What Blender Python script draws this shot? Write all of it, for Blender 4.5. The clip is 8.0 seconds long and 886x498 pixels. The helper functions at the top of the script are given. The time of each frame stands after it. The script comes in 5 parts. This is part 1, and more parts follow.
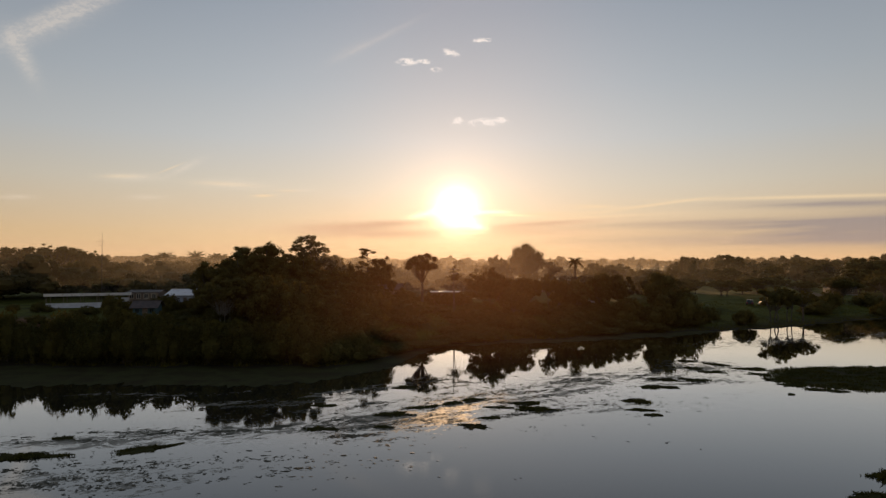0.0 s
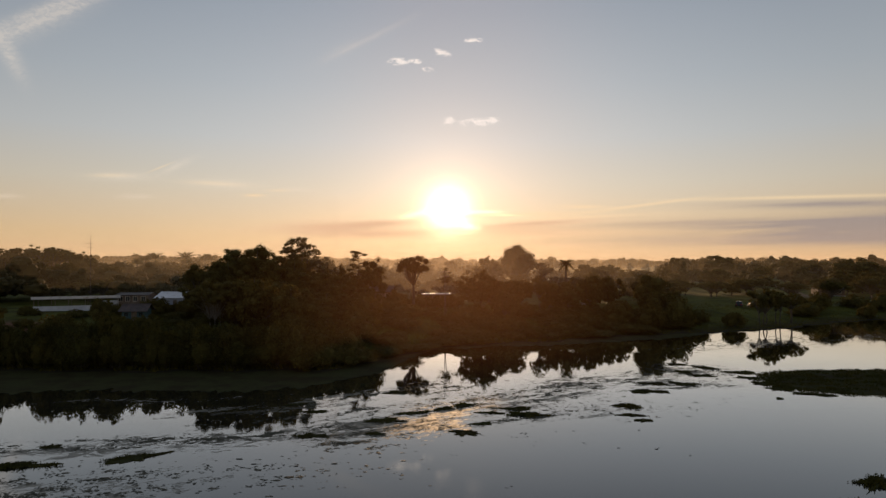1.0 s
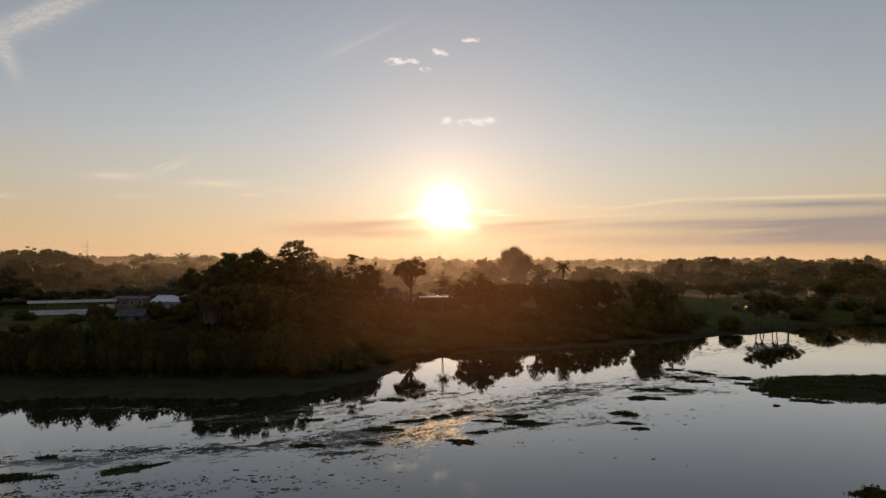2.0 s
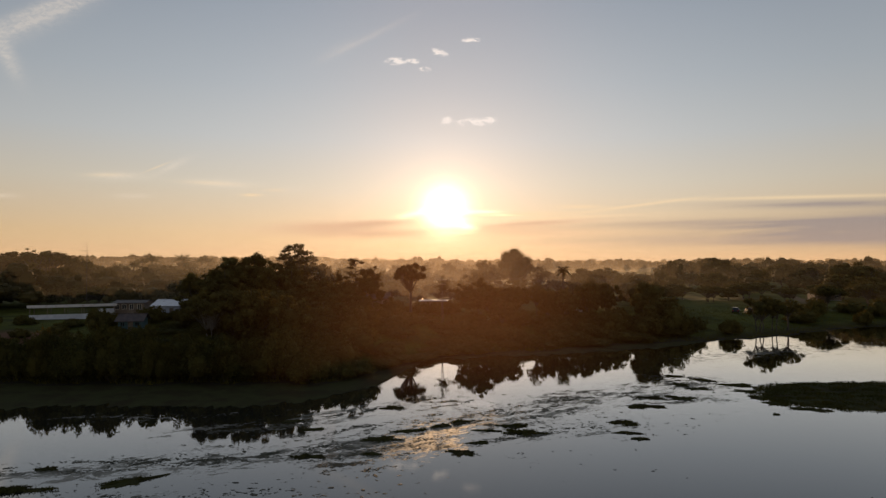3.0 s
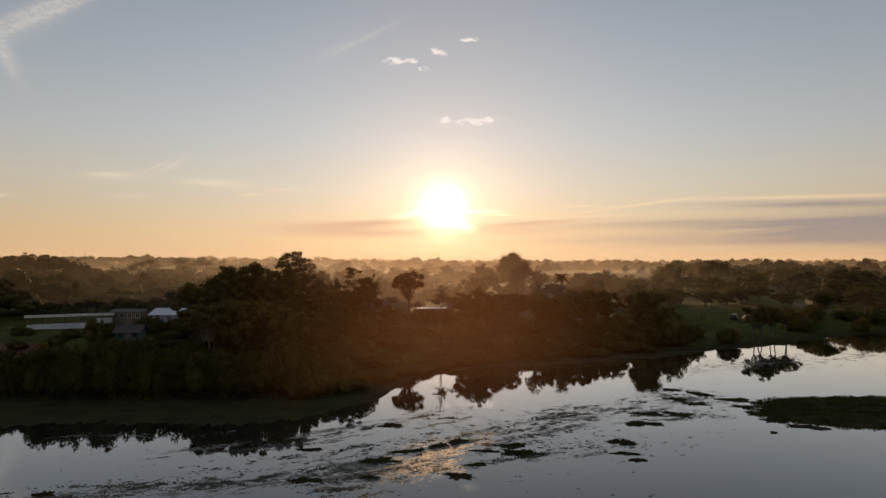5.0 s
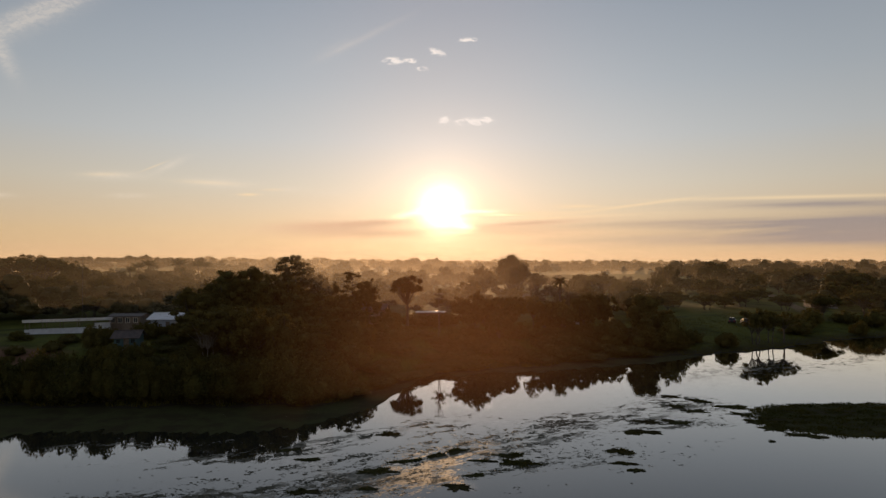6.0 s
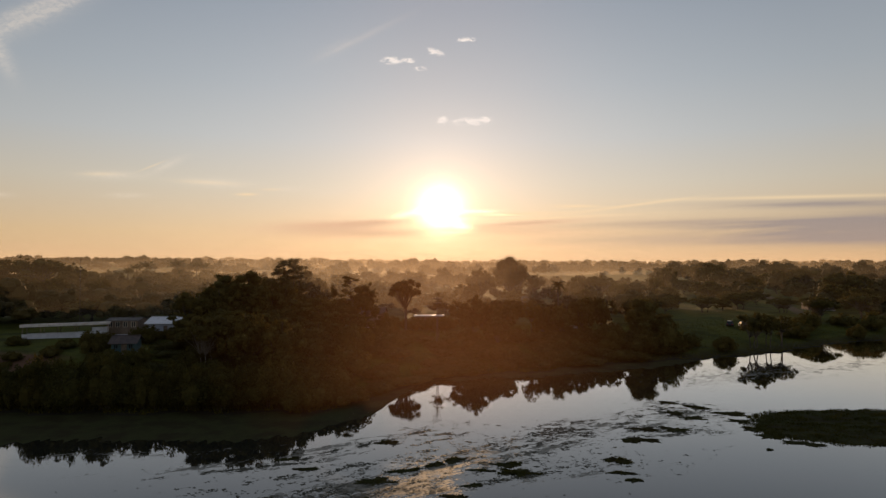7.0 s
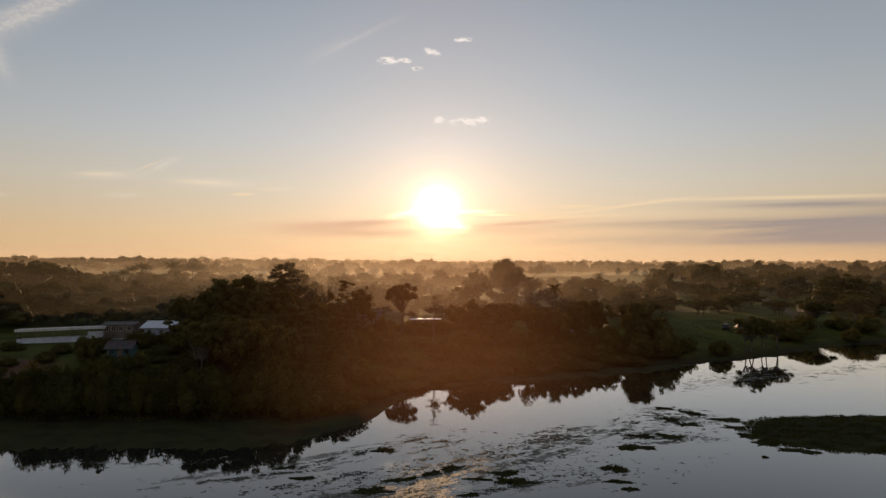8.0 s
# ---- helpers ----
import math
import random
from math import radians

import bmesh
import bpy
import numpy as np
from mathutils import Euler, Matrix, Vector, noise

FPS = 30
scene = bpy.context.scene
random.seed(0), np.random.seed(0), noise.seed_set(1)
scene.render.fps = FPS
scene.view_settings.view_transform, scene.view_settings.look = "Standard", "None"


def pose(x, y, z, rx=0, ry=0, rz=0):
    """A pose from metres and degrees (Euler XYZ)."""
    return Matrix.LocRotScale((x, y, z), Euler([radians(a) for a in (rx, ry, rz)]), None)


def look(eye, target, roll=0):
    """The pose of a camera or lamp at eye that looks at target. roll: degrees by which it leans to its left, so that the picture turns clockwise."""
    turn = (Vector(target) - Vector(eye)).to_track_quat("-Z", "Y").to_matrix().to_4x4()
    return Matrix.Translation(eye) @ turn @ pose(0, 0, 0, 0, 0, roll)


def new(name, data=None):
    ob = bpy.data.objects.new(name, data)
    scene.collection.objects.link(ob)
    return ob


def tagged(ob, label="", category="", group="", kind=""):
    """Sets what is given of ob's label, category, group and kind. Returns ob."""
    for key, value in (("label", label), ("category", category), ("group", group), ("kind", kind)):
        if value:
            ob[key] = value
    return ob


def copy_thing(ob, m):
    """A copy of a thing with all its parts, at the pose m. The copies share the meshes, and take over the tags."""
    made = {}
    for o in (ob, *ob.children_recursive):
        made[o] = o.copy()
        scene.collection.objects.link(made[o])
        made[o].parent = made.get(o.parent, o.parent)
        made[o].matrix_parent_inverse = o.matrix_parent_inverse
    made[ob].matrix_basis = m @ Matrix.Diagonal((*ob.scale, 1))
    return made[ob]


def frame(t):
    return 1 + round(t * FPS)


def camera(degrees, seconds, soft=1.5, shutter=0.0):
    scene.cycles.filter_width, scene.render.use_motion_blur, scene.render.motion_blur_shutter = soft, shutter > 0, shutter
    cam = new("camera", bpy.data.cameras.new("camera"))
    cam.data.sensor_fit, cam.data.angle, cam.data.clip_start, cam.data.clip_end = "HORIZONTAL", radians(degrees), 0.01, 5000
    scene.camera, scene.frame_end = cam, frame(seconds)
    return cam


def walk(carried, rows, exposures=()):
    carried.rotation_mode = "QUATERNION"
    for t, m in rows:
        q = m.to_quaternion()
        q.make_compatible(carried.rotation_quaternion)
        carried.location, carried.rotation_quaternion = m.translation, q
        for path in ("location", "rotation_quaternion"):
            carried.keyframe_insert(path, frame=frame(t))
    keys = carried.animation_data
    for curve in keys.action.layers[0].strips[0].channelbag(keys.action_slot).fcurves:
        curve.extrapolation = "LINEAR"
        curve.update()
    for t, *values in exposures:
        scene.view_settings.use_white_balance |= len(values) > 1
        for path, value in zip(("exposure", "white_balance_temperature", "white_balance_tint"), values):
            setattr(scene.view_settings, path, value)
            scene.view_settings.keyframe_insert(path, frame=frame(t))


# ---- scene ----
cam = camera(71.1, 8.0, soft=1.4)

# ---- the rise: straight up from 13.5 m to 20.3 m over the water, with a slight turn to the right ----
PATH = [
    (0.0, 0.00, 0.00, 13.500, 0.000, 1.245, 0.03),
    (0.5, 0.00, -0.01, 13.760, -0.385, 1.240, 0.03),
    (1.0, 0.02, -0.02, 14.050, -0.800, 1.232, 0.03),
    (1.5, 0.05, -0.02, 14.400, -1.005, 1.222, 0.03),
    (2.0, 0.06, -0.01, 14.820, -1.035, 1.220, 0.03),
    (3.0, 0.06, 0.00, 15.710, -1.040, 1.215, 0.02),
    (3.5, 0.07, -0.01, 16.190, -1.040, 1.210, 0.02),
    (4.0, 0.09, -0.02, 16.680, -1.050, 1.200, 0.01),
    (4.5, 0.12, -0.02, 17.160, -1.105, 1.192, 0.01),
    (5.2, 0.15, -0.01, 17.810, -1.190, 1.188, 0.01),
    (6.0, 0.17, -0.01, 18.550, -1.290, 1.186, 0.01),
    (6.5, 0.18, 0.00, 19.010, -1.365, 1.176, 0.00),
    (7.0, 0.18, -0.01, 19.440, -1.450, 1.174, 0.00),
    (7.5, 0.18, -0.03, 19.850, -1.590, 1.170, 0.00),
    (8.0, 0.17, -0.05, 20.280, -1.769, 1.178, -0.01),
]
walk(cam, [(t, pose(x, y, z, 90 + pitch, roll, yaw)) for t, x, y, z, yaw, pitch, roll in PATH],
     exposures=[(0.0, 0.0), (8.0, 0.0)])

# ---- sky and sun ----
SUN_AZ, SUN_EL = radians(1.25), radians(4.85)
SUN = Vector((math.sin(SUN_AZ) * math.cos(SUN_EL), math.cos(SUN_AZ) * math.cos(SUN_EL), math.sin(SUN_EL)))

sun_data = bpy.data.lights.new("sun", "SUN")
sun_data.energy, sun_data.angle, sun_data.color = 3.6, radians(0.6), (1.0, 0.61, 0.31)
sun = new("sun", sun_data)
sun.matrix_world = look(SUN * 300.0, (0, 0, 0))


class Nodes:
    """Short ways to write node trees."""

    def __init__(self, tree):
        self.tree = tree
        tree.nodes.clear()

    def add(self, kind, **values):
        node = self.tree.nodes.new(kind)
        for key, value in values.items():
            if key == "op":
                node.operation = value
            elif key == "blend":
                node.blend_type = value
        return node

    def put(self, socket, value):
        if isinstance(value, bpy.types.NodeSocket):
            self.tree.links.new(value, socket)
        elif isinstance(value, (tuple, list)) and len(value) == 3 and len(socket.default_value) == 4:
            socket.default_value = (*value, 1.0)
        else:
            socket.default_value = value

    def m(self, op, *values):
        node = self.add("ShaderNodeMath", op=op)
        for socket, value in zip(node.inputs, values):
            self.put(socket, value)
        return node.outputs[0]

    def v(self, op, *values):
        node = self.add("ShaderNodeVectorMath", op=op)
        for socket, value in zip(node.inputs, values):
            self.put(socket, value)
        return node.outputs["Value"] if op in ("DOT_PRODUCT", "LENGTH") else node.outputs[0]

    def mix(self, factor, a, b, blend="MIX"):
        node = self.add("ShaderNodeMix")
        node.data_type, node.blend_type = "RGBA", blend
        self.put(node.inputs[0], factor)
        self.put(node.inputs[6], a)
        self.put(node.inputs[7], b)
        return node.outputs[2]

    def ramp(self, value, stops, ease="LINEAR"):
        node = self.add("ShaderNodeValToRGB")
        node.color_ramp.interpolation = ease
        marks = node.color_ramp.elements
        while len(marks) < len(stops):
            marks.new(0.5)
        for mark, (place, colour) in zip(marks, stops):
            mark.position = place
            mark.color = (*colour, 1.0) if isinstance(colour, tuple) else (colour, colour, colour, 1.0)
        self.put(node.inputs[0], value)
        return node.outputs[0]

    def noise(self, vector, scale, detail=4.0, rough=0.55, warp=0.0):
        node = self.add("ShaderNodeTexNoise")
        if vector is not None:
            self.put(node.inputs["Vector"], vector)
        self.put(node.inputs["Scale"], scale)
        self.put(node.inputs["Detail"], detail)
        self.put(node.inputs["Roughness"], rough)
        self.put(node.inputs["Distortion"], warp)
        return node.outputs[0]

    def xyz(self, x, y, z):
        node = self.add("ShaderNodeCombineXYZ")
        for socket, value in zip(node.inputs, (x, y, z)):
            self.put(socket, value)
        return node.outputs[0]

    def split(self, vector):
        node = self.add("ShaderNodeSeparateXYZ")
        self.put(node.inputs[0], vector)
        return node.outputs


def build_sky():
    world = bpy.data.worlds.new("dawn_sky")
    scene.world = world
    world.use_nodes = True
    n = Nodes(world.node_tree)
    way = n.add("ShaderNodeTexCoord").outputs["Generated"]
    dx, dy, dz = n.split(way)
    ahead = n.m("MAXIMUM", dy, 0.02)
    u, v = n.m("DIVIDE", dx, ahead), n.m("DIVIDE", dz, ahead)
    up = n.m("MAXIMUM", dz, 0.0)

    nishita = n.add("ShaderNodeTexSky")
    nishita.sky_type, nishita.sun_disc = "NISHITA", False
    nishita.sun_elevation, nishita.sun_rotation = SUN_EL, SUN_AZ
    nishita.air_density, nishita.dust_density, nishita.ozone_density = 1.0, 2.0, 1.5

    # thin morning haze: warm low down, pale blue-grey high up
    haze = n.ramp(up, [(0.0, (0.58, 0.37, 0.20)), (0.045, (0.58, 0.41, 0.23)), (0.12, (0.49, 0.435, 0.345)), (0.19, (0.395, 0.405, 0.40)),
                       (0.27, (0.315, 0.345, 0.37)), (0.38, (0.235, 0.27, 0.315)), (1.0, (0.13, 0.17, 0.25))])
    # the sky opposite the sun is dimmer
    facing = n.ramp(n.m("ADD", n.m("MULTIPLY", dy, 0.5), 0.5), [(0.0, 0.86), (0.75, 0.90), (0.90, 0.95), (0.965, 1.05)])
    haze = n.mix(1.0, haze, facing, "MULTIPLY")
    sky = n.mix(1.0, n.mix(1.0, haze, (1.0, 1.0, 1.0), "MULTIPLY"), n.mix(1.0, nishita.outputs[0], (0.006, 0.006, 0.008), "MULTIPLY"), "ADD")

    # light scattered forward round the sun
    off = n.m("MAXIMUM", n.m("SUBTRACT", 1.0, n.v("DOT_PRODUCT", way, tuple(SUN))), 0.0)
    angle = n.m("SQRT", n.m("MULTIPLY", off, 2.0))
    wide = n.m("EXPONENT", n.m("DIVIDE", angle, -0.30))
    close = n.m("EXPONENT", n.m("DIVIDE", angle, -0.050))
    core = n.m("EXPONENT", n.m("DIVIDE", off, -0.00042))
    sky = n.mix(1.0, sky, n.mix(1.0, (0.17, 0.175, 0.18), wide, "MULTIPLY"), "ADD")
    sky = n.mix(1.0, sky, n.mix(1.0, (0.85, 0.56, 0.33), close, "MULTIPLY"), "ADD")

    sky = n.mix(1.0, sky, n.mix(1.0, (2.7, 2.0, 1.2), core, "MULTIPLY"), "ADD")

    # clouds
    streak = n.noise(n.xyz(n.m("MULTIPLY", u, 2.2), n.m("ADD", n.m("MULTIPLY", v, 42.0), n.m("MULTIPLY", u, -2.0)), 3.1), 1.6, 5.0, 0.6, 0.3)
    curl = n.noise(n.xyz(n.m("MULTIPLY", u, 62.0), n.m("MULTIPLY", v, 125.0), 0.7), 1.3, 6.0, 0.62, 0.5)

    def blob(cx, cy, rx, ry, lean=0.0):
        a, b = n.m("SUBTRACT", u, cx), n.m("SUBTRACT", v, cy)
        b = n.m("SUBTRACT", b, n.m("MULTIPLY", a, lean))
        a, b = n.m("DIVIDE", a, rx), n.m("DIVIDE", b, ry)
        return n.m("EXPONENT", n.m("MULTIPLY", n.m("ADD", n.m("MULTIPLY", a, a), n.m("MULTIPLY", b, b)), -1.0))

    def total(parts):
        out = parts[0]
        for part_ in parts[1:]:
            out = n.m("ADD", out, part_)
        return out

    # grey bank of stratus low over the land, to the right of the sun
    bank = total([blob(0.74, 0.060, 0.32, 0.0185, 0.025), n.m("MULTIPLY", blob(0.36, 0.061, 0.20, 0.006, 0.03), 0.6), n.m("MULTIPLY", blob(0.68, 0.0955, 0.22, 0.0065, 0.015), 0.75), n.m("MULTIPLY", blob(0.40, 0.034, 0.30, 0.010), 0.45), n.m("MULTIPLY", blob(0.80, 0.043, 0.26, 0.017), 0.85),
                  n.m("MULTIPLY", blob(-0.16, 0.055, 0.10, 0.009, 0.03), 0.75), n.m("MULTIPLY", blob(1.15, 0.07, 0.35, 0.03), 0.9)])
    bank = n.m("MINIMUM", n.m("MULTIPLY", bank, n.ramp(streak, [(0.30, 0.42), (0.62, 1.0)])), 0.85)
    sky = n.mix(n.m("MULTIPLY", bank, 0.95), sky, n.mix(n.ramp(n.m("ADD", u, 0.3), [(0.40, 0.0), (0.85, 1.0)]), (0.62, 0.43, 0.30), (0.275, 0.235, 0.24)))
    shred = total([blob(-0.17, 0.058, 0.08, 0.006, 0.03), blob(-0.09, 0.063, 0.05, 0.004, 0.06), blob(-0.10, 0.046, 0.11, 0.007), blob(0.17, 0.063, 0.08, 0.004, 0.06), n.m("MULTIPLY", blob(0.14, 0.050, 0.10, 0.008), 0.6)])
    sky = n.mix(n.m("MINIMUM", n.m("MULTIPLY", shred, 0.75), 0.8), sky, (0.72, 0.45, 0.30))
    lit = total([n.m("MULTIPLY", blob(0.33, 0.0915, 0.09, 0.0024, 0.13), 0.8), n.m("MULTIPLY", blob(0.60, 0.106, 0.20, 0.0030, 0.024), 0.75), blob(0.14, 0.077, 0.10, 0.003, 0.03), blob(0.24, 0.090, 0.04, 0.0025), blob(0.20, 0.071, 0.12, 0.0018, 0.05), n.m("MULTIPLY", blob(-0.52, 0.140, 0.030, 0.0030), 0.5), n.m("MULTIPLY", blob(-0.35, 0.127, 0.045, 0.0036, -0.05), 0.5), n.m("MULTIPLY", blob(-0.44, 0.153, 0.018, 0.0016, 0.4), 0.5), n.m("MULTIPLY", blob(-0.25, 0.116, 0.018, 0.0018), 0.5), blob(-0.29, 0.108, 0.015, 0.0022)])
    sky = n.mix(n.m("MINIMUM", n.m("MULTIPLY", lit, 0.55), 1.0), sky, (0.98, 0.72, 0.42))
    # ragged cloud edges lit through by the sun
    rim = total([blob(0.044, 0.064, 0.022, 0.007, -0.3), blob(0.057, 0.054, 0.014, 0.005), n.m("MULTIPLY", blob(0.030, 0.0470, 0.035, 0.0015), 0.7), n.m("MULTIPLY", blob(0.018, 0.0430, 0.030, 0.0012), 0.5), blob(-0.022, 0.080, 0.030, 0.0045, 0.25), blob(0.080, 0.0815, 0.030, 0.0024, 0.02), n.m("MULTIPLY", blob(0.105, 0.076, 0.030, 0.0015), 0.6)])
    rim = n.m("MULTIPLY", rim, n.ramp(n.noise(n.xyz(n.m("MULTIPLY", u, 30.0), n.m("MULTIPLY", v, 260.0), 2.2), 1.0, 4.0, 0.6), [(0.32, 0.35), (0.62, 1.0)]))
    sky = n.mix(1.0, sky, n.mix(1.0, (1.05, 0.74, 0.42), rim, "MULTIPLY"), "ADD")
    # small bright puffs above the sun
    puffs = total([blob(-0.058, 0.326, 0.018, 0.0065), blob(-0.028, 0.326, 0.010, 0.004), blob(0.013, 0.340, 0.015, 0.0065, -0.25), blob(-0.011, 0.313, 0.011, 0.004), blob(0.064, 0.361, 0.016, 0.0045),
                   blob(0.023, 0.229, 0.010, 0.0085), blob(0.075, 0.228, 0.022, 0.0075), blob(0.097, 0.231, 0.012, 0.005), blob(0.048, 0.225, 0.008, 0.005), n.m("MULTIPLY", blob(0.043, 0.314, 0.006, 0.003), 0.35)])
    puffs = n.m("MINIMUM", n.ramp(n.m("MULTIPLY", puffs, n.ramp(curl, [(0.36, 0.15), (0.60, 1.5)])), [(0.30, 0.0), (0.95, 1.0)]), 1.0)
    sky = n.mix(n.m("MULTIPLY", puffs, 0.8), sky, (0.95, 0.86, 0.79))
    # thin high wisps
    wisps = total([n.m("MULTIPLY", blob(-0.645, 0.385, 0.10, 0.022, 0.40), 0.7), blob(-0.62, 0.395, 0.085, 0.007, 0.41), n.m("MULTIPLY", blob(-0.685, 0.338, 0.024, 0.024, -1.3), 1.2), blob(-0.60, 0.42, 0.10, 0.012, 0.40), n.m("MULTIPLY", blob(-0.10, 0.366, 0.060, 0.0055, 0.50), 0.55), n.m("MULTIPLY", blob(-0.15, 0.345, 0.030, 0.010, 0.45), 0.35),
                   blob(-0.50, 0.138, 0.045, 0.007), blob(-0.335, 0.126, 0.055, 0.008, -0.05), blob(-0.415, 0.155, 0.025, 0.006, 0.45), blob(-0.22, 0.117, 0.02, 0.004), blob(-0.15, 0.113, 0.03, 0.004, 0.1), blob(-0.48, 0.106, 0.03, 0.004), blob(-0.69, 0.106, 0.03, 0.004)])
    wisps = n.m("MINIMUM", n.m("MULTIPLY", wisps, n.ramp(curl, [(0.25, 0.2), (0.75, 1.0)])), 1.0)
    sky = n.mix(n.m("MULTIPLY", wisps, 0.36), sky, (0.86, 0.73, 0.60))

    back = n.add("ShaderNodeBackground")
    n.put(back.inputs[0], sky)
    n.put(back.inputs[1], 1.05)
    out = n.add("ShaderNodeOutputWorld")
    n.put(out.inputs[0], back.outputs[0])


build_sky()


# ---- materials ----
def material(name, build):
    mat = bpy.data.materials.new(name)
    mat.use_nodes = True
    n = Nodes(mat.node_tree)
    out = n.add("ShaderNodeOutputMaterial")
    n.put(out.inputs["Surface"], build(n))
    return mat


def principled(n, colour, rough=0.7, metal=0.0, normal=None, ior=1.45, spec=0.5):
    p = n.add("ShaderNodeBsdfPrincipled")
    n.put(p.inputs["Base Color"], colour)
    n.put(p.inputs["Roughness"], rough)
    n.put(p.inputs["Metallic"], metal)
    n.put(p.inputs["IOR"], ior)
    n.put(p.inputs["Specular IOR Level"], spec)
    if normal is not None:
        n.put(p.inputs["Normal"], normal)
    return p.outputs[0]


def bump(n, height, strength, distance):
    b = n.add("ShaderNodeBump")
    n.put(b.inputs["Strength"], strength)
    n.put(b.inputs["Distance"], distance)
    n.put(b.inputs["Height"], height)
    return b.outputs[0]


def place(n):
    return n.add("ShaderNodeNewGeometry").outputs["Position"]


def own(n):
    return n.add("ShaderNodeTexCoord").outputs["Object"]


def chance(n):
    return n.add("ShaderNodeObjectInfo").outputs["Random"]


def island(n):
    return n.add("ShaderNodeNewGeometry").outputs["Random Per Island"]


def foliage(name, dark, light, through_it, rough=0.6):
    def build(n):
        c = n.mix(island(n), dark, light)
        c = n.mix(n.m("MULTIPLY", chance(n), 0.5), c, (dark[0] * 1.5, dark[1] * 1.2, dark[2] * 0.8))
        big = n.noise(place(n), 0.25, 2.0)
        c = n.mix(n.ramp(big, [(0.35, 0.0), (0.7, 0.6)]), c, (light[0] * 1.1, light[1] * 0.9, light[2] * 0.7))
        face = principled(n, c, rough + 0.2, spec=0.06)
        t = n.add("ShaderNodeBsdfTranslucent")
        n.put(t.inputs[0], n.mix(1.0, c, (1.15, 0.95, 0.42), "MULTIPLY"))
        mixer = n.add("ShaderNodeMixShader")
        n.put(mixer.inputs[0], through_it)
        n.put(mixer.inputs[1], face)
        n.put(mixer.inputs[2], t.outputs[0])
        return mixer.outputs[0]
    return material(name, build)


def plain(name, a, b, rough=0.7, scale=2.0, fine=25.0, metal=0.0, relief=0.3, depth=0.01, spec=0.5):
    def build(n):
        at = own(n)
        c = n.mix(n.ramp(n.noise(at, scale, 5.0), [(0.35, 0.0), (0.65, 1.0)]), a, b)
        grain = n.noise(at, fine, 3.0)
        c = n.mix(n.m("MULTIPLY", grain, 0.35), c, tuple(x * 0.55 for x in a))
        r = n.m("ADD", rough - 0.08, n.m("MULTIPLY", grain, 0.16))
        return principled(n, c, r, metal, bump(n, grain, relief, depth), spec=spec)
    return material(name, build)


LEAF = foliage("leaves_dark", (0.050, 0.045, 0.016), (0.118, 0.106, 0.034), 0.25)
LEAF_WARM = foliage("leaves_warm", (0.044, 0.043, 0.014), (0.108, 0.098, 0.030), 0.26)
LEAF_FAR = foliage("leaves_far", (0.042, 0.036, 0.015), (0.084, 0.070, 0.028), 0.08)
PALM_LEAF = foliage("palm_leaves", (0.028, 0.040, 0.012), (0.075, 0.085, 0.026), 0.25, 0.45)
GRASS = foliage("grass_blades", (0.052, 0.055, 0.010), (0.110, 0.108, 0.020), 0.35)
REED = foliage("water_plants", (0.024, 0.030, 0.007), (0.070, 0.070, 0.018), 0.20, 0.5)
BARK = plain("bark", (0.055, 0.042, 0.031), (0.11, 0.088, 0.066), 0.9, 3.0, 30.0, relief=0.6, depth=0.03)
BARK_PALE = plain("pale_bark", (0.13, 0.11, 0.09), (0.21, 0.185, 0.155), 0.85, 3.0, 30.0, relief=0.5, depth=0.02)


# belts of scum on the river: centre, half length, half width, turn in degrees, thickness
SCUM_BELTS = [(-24, 47.5, 13, 3.0, 11, 1.0), (-13, 50.5, 8, 2.6, 22, 1.0), (-5, 53.5, 7, 4.6, 30, 1.15), (3, 60, 10, 4.0, 34, 0.95), (12, 65, 10, 3.6, 33, 0.9), (22, 73, 10, 3.6, 22, 0.9), (33, 79, 8, 3.0, 8, 0.85),
              (-9, 66.5, 12, 1.6, 38, 0.85), (-20, 60, 14, 1.5, 14, 0.7), (-22, 39, 11, 4.0, 8, 0.8), (56, 106, 20, 5.0, 27, 0.75), (84, 116, 20, 5.0, 25, 0.7), (30, 70, 10, 1.6, 10, 0.8), (-28, 64, 16, 1.8, 4, 0.70), (-0.6, 54.2, 4.2, 3.4, 25, 1.35), (-12, 61, 9, 1.6, 26, 0.8), (12, 56, 10, 1.2, 15, 0.75)]


